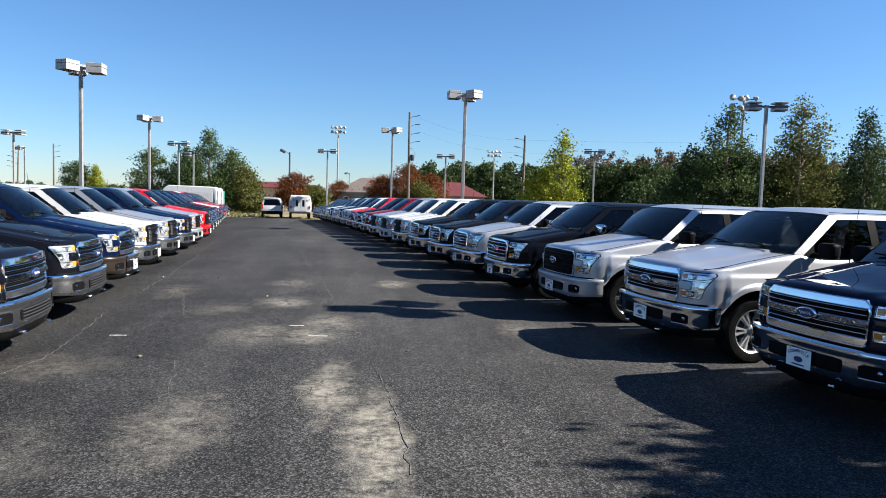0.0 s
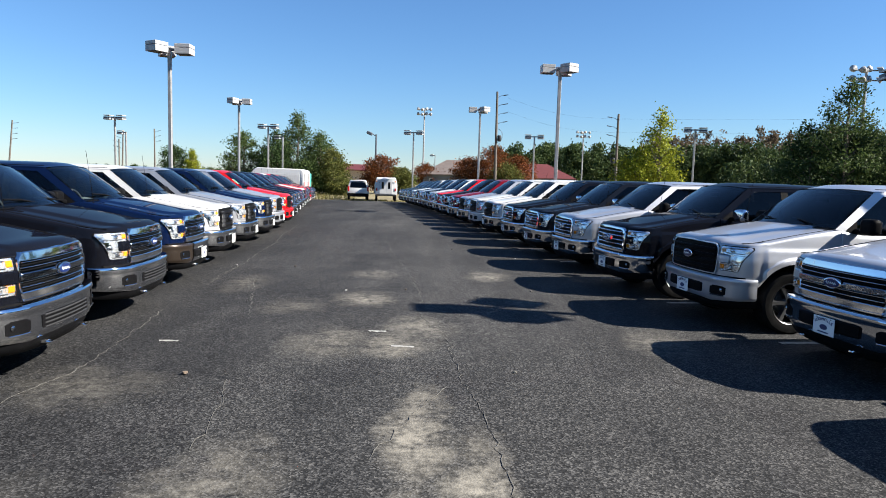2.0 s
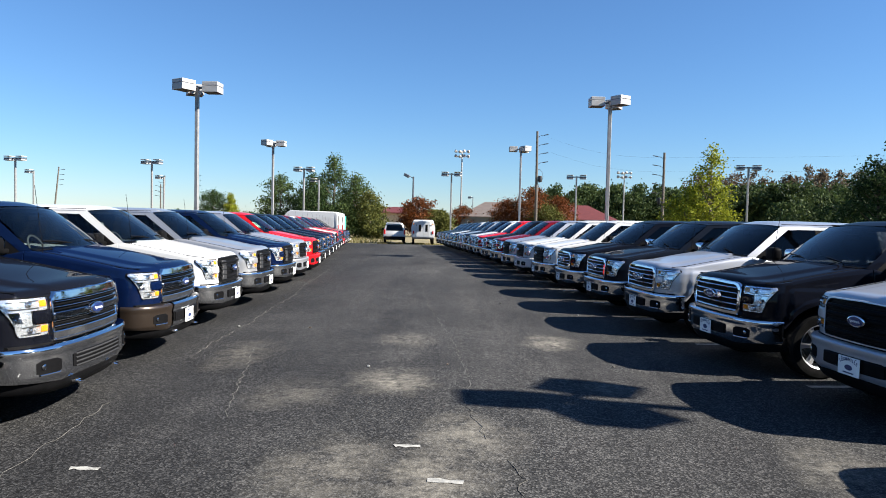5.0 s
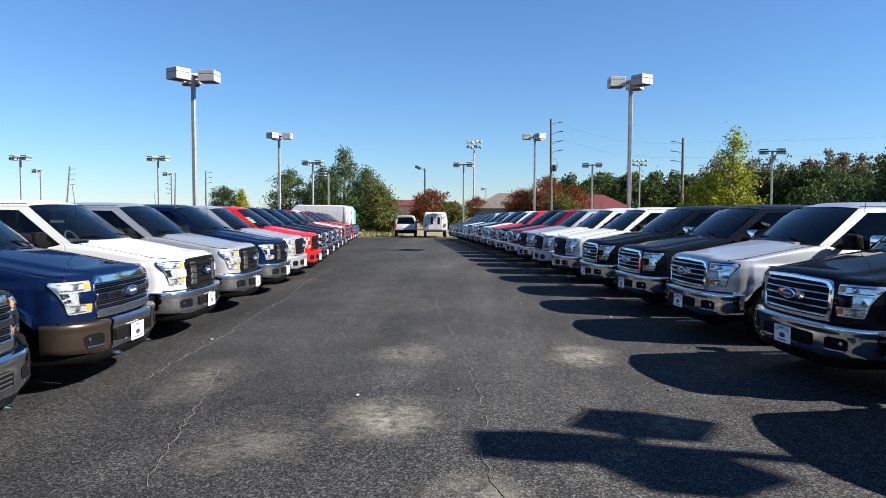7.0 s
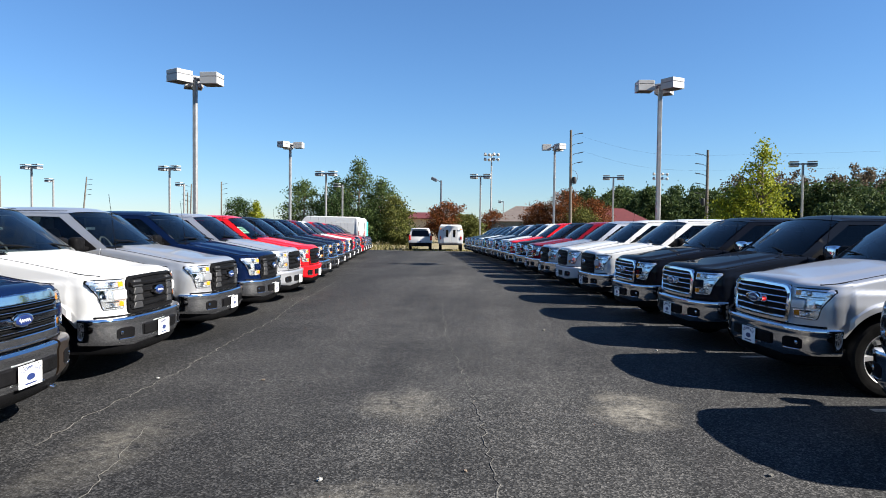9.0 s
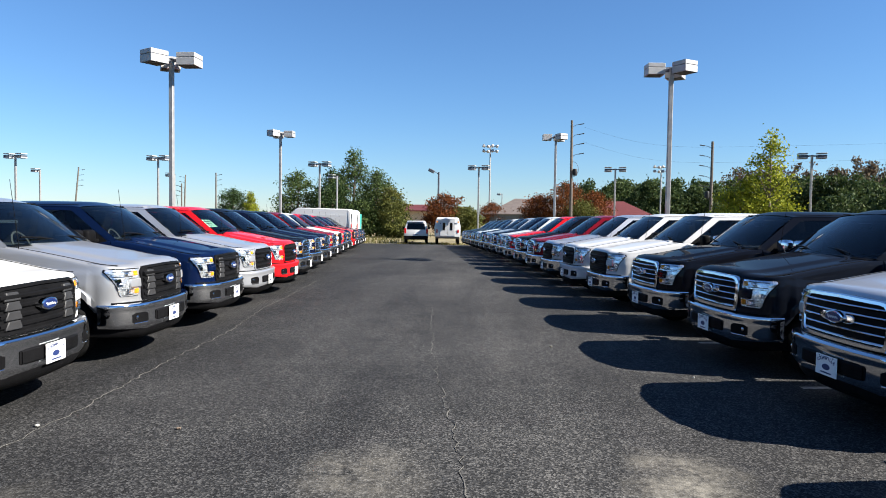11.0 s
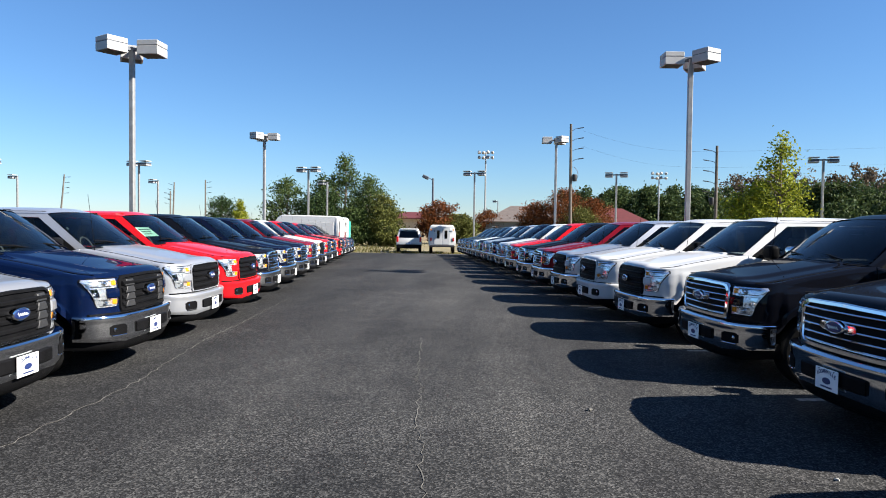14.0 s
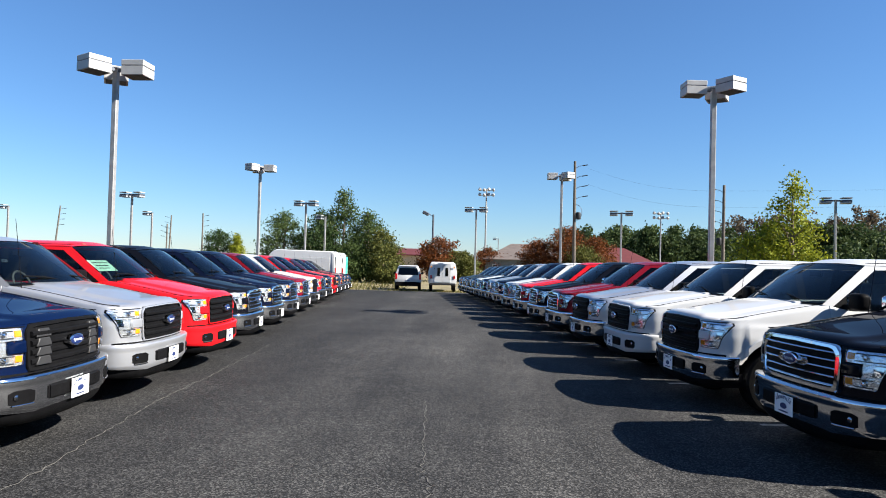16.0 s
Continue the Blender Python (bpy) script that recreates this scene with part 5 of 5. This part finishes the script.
TREES = [
    (-27.3, 97, 7.3, 3.4, "oak", "oval", 0.1, "olive-green tree with a rounded crown"), (-23.3, 99, 7.8, 3.0, "dark", "oval", 0.08, "dark green tree in a dense group"),
    (-19.6, 95, 10.0, 3.6, "oak", "egg", 0.06, "tall green tree with a pointed top"), (-16.4, 93.5, 7.4, 3.4, "oak", "egg", 0.04, "full green tree at the lot's edge"),
    (-14.2, 91, 5.2, 2.4, "turning", "bush", 0.02, "low bushy tree turning yellow-green"), (-21.5, 92, 5.5, 3.2, "dark", "bush", 0.02, "dark green bushy tree in a group"),
    (-17.6, 90.5, 3.6, 2.6, "oak", "bush", 0.02, "green shrub beside taller trees"), (-12.9, 88.5, 1.5, 1.6, "turning", "bush", 0.0, "low scrubby shrub by the asphalt edge"),
    (7.4, 112, 7.1, 3.9, "rust", "oval", 0.12, "tree with rust-red autumn leaves"), (3.3, 112.5, 5.2, 3.0, "rust", "bush", 0.1, "small tree with dull red leaves"), (11.3, 113, 5.9, 3.0, "rust", "oval", 0.1, "reddish-brown autumn tree beyond the lot"), (9.2, 110, 4.4, 3.0, "turning", "bush", 0.05, "low tree with orange-green leaves"),
    (-9.6, 104, 5.0, 3.2, "rust", "oval", 0.1, "small tree with brownish-red leaves"), (-7.6, 104.5, 3.4, 2.4, "turning", "bush", 0.05, "low brownish shrub beyond the lot"), (-6.2, 104.0, 3.2, 2.2, "turning", "bush", 0.05, "low brownish shrub beyond the lot"),
    (-4.6, 150, 5.0, 3.2, "rust", "oval", 0.15, "distant dark red autumn tree"),
    (20.9, 71.6, 9.35, 2.9, "yellow", "cone", 0.1, "yellow-green tree with thin upper branches"), (19.0, 72.5, 5.2, 2.6, "yellow", "oval", 0.08, "small yellow-green tree with sparse leaves"),
    (34.2, 63, 11.3, 3.7, "oak", "egg", 0.04, "tall tree thinning towards its top"), (32.4, 65, 7.6, 4.0, "dark", "bush", 0.02, "dark green tree in shade"), (36.2, 66, 7.8, 4.2, "dark", "bush", 0.02, "dark green tree in shade"),
    (41.6, 63, 12.2, 4.1, "turning", "egg", 0.04, "tall yellowing tree with a thin top"), (43.5, 66, 8.4, 4.4, "turning", "bush", 0.02, "bushy yellow-brown tree in a group"), (39.6, 68, 7.6, 4.2, "dark", "bush", 0.02, "dark green bushy tree in a group"),
    (48.6, 63.5, 11.6, 4.0, "dark", "cone", 0.03, "dark conifer with drooping branches"), (51.5, 66, 8.5, 4.5, "dark", "bush", 0.02, "dark tree in shade"),
    (-50.2, 131, 6.4, 2.9, "dark", "oval", 0.2, "distant round dark green tree"), (-46.6, 130, 5.9, 2.0, "yellow", "cone", 0.1, "distant pointed yellow-green tree"),
    (11.8, 4.6, 6.4, 2.6, "oak", "oval", 0.3, "small leafy tree beside the parked trucks"),
]
for i, (x, y, top, r, leaf, shape, clear, lab) in enumerate(TREES):
    tree(x, y, top, r, leaf, shape, clear, seed=i + 11, gaps=0.8 if leaf == "yellow" else 0.3, size=0.13, clumps=int(190 + 55 * r), per=26, label=lab)


# ---- far woods, weeds ----
def woods(name, centre_fn, count, leaf, label, seed, size=0.42, per=20):
    rng = np.random.default_rng(seed)
    centres = []
    for _ in range(count):
        x, y, h, r = centre_fn(rng)
        for _ in range(34):
            t = rng.uniform(0, 1)
            a = rng.uniform(0, 2 * math.pi)
            rr = r * math.sin(math.pi * (0.18 + 0.80 * t)) * rng.uniform(0.5, 1.05)
            centres.append((x + math.cos(a) * rr, y + math.sin(a) * rr, -0.8 + h * (0.12 + 0.88 * t)))
    q, f = leaf_cloud(centres, size, 0.65, per, rng)
    me = bpy.data.meshes.new(name)
    me.from_pydata(q.tolist(), [], f.tolist())
    me.materials.append(LEAF[leaf])
    return tagged(new(name, me), label, "trees", kind="stuff")


def belt(x0, x1, y0, y1, h0, h1):
    def fn(rng):
        x = rng.uniform(x0, x1)
        k = (x - x0) / (x1 - x0)
        return x, rng.uniform(y0, y1), lerp(h0, h1, k) * rng.uniform(0.78, 1.08), rng.uniform(2.6, 4.6)
    return fn


woods("far_woods", belt(13, 128, 192, 214, 12.4, 15.0), 190, "forest", "distant belt of dark green woods", 5)
woods("far_woods", belt(60, 170, 215, 240, 18.0, 23.0), 110, "bare", "distant brownish wooded hillside", 6)
woods("far_woods", belt(64, 150, 130, 165, 9.0, 14.5), 110, "forest", "distant belt of dark green woods", 7)
# unseen tree belt, added to darken reflections in the east row's hoods and glass
woods("far_woods", lambda rng: (rng.uniform(54, 66), rng.uniform(-60, 58), rng.uniform(12.0, 15.5), rng.uniform(2.6, 4.2)), 120, "dark", "unseen tall dark trees added along the east side", 9)
woods("far_woods", belt(-190, 12, 330, 360, 4.5, 5.0), 90, "forest", "low dark tree line on the horizon", 8)


def weeds():
    rng = np.random.default_rng(4)
    n = 5200
    x = rng.uniform(-22, 12, n)
    y = 67.1 + np.abs(rng.normal(0, 1.0, n)) * (3 + 12 * (x < -9.5))
    keep = (x < -9.0) | (y < 71) & (rng.uniform(0, 1, n) < 0.5)
    x, y = x[keep], y[keep]
    V, F = [], []
    for a, b in zip(x, y):
        z = ground_z(a, b) - 0.03
        h = rng.uniform(0.10, 0.45) * (1.0 if a < -10 else 0.5)
        d = rng.uniform(0, math.pi)
        lx, ly = rng.normal(0, 0.12, 2)
        i = len(V)
        V += [(a - 0.035 * math.cos(d), b - 0.035 * math.sin(d), z), (a + 0.035 * math.cos(d), b + 0.035 * math.sin(d), z), (a + lx, b + ly, z + h)]
        F.append((i, i + 1, i + 2))
    return tagged(new("weeds", mesh("weeds", V, F, LEAF["weed"], 0)), "dry weeds along the asphalt edge", "weeds", kind="stuff")


weeds()

# ---- lines and litter on the asphalt ----
for (xa, ya, *_), (xb, yb, *_) in zip(RIGHT, RIGHT[1:]):
    x, y = (xa + xb) / 2 + 0.45, (ya + yb) / 2
    ribbon("parking_line", [(x, y), (x + 5.6, y + 0.83)], 0.10, STRIPE, "worn white parking line between trucks", 0.0, 0.4)
for (xa, ya, *_), (xb, yb, *_) in zip(LEFT, LEFT[1:]):
    x, y = (xa + xb) / 2 - 1.7, (ya + yb) / 2 - 0.13
    ribbon("parking_line", [(x, y), (x - 4.35, y - 0.44)], 0.10, STRIPE, "worn white parking line between trucks", 0.0, 0.4)
for x, y, l, a in [(-0.35, 11.73, 0.22, 4), (-2.55, 10.95, 0.22, 3), (0.0, 11.02, 0.26, -4)]:
    c, s = math.cos(radians(a)) * l / 2, math.sin(radians(a)) * l / 2
    ribbon("worn_mark", [(x - c, y - s), (x + c, y + s)], 0.07, STRIPE, "short worn white mark on asphalt", 0.012, 0.05, seed=int(l * 100))


def litter(name, x, y, r, material, label, seed):
    rng = random.Random(seed)
    bm = bmesh.new()
    bmesh.ops.create_icosphere(bm, subdivisions=2, radius=r)
    for v in bm.verts:
        v.co *= rng.uniform(0.7, 1.2)
        v.co.z *= 0.55
    low = min(v.co.z for v in bm.verts)
    me = bpy.data.meshes.new(name)
    bm.to_mesh(me)
    bm.free()
    me.materials.append(material)
    ob = new(name, me)
    ob.location = (x, y, ground_z(x, y) - low)
    return tagged(ob, label, "debris")


for i, (x, y, r) in enumerate([(-1.90, 9.72, 0.03), (1.15, 10.1, 0.02), (-0.2, 14.9, 0.015), (1.9, 15.1, 0.02), (-2.6, 17.4, 0.02), (0.6, 21.6, 0.025)]):
    litter("stone", x, y, r, BARK if i % 2 == 0 else CRACK, "small stone lying on the asphalt", i)
for i, (x, y, r) in enumerate([(-1.15, 14.6, 0.022), (2.1, 20.0, 0.018), (-3.75, 17.3, 0.02)]):
    litter("leaf", x, y, r, STRIPE, "pale dry leaf lying on the asphalt", i + 20)
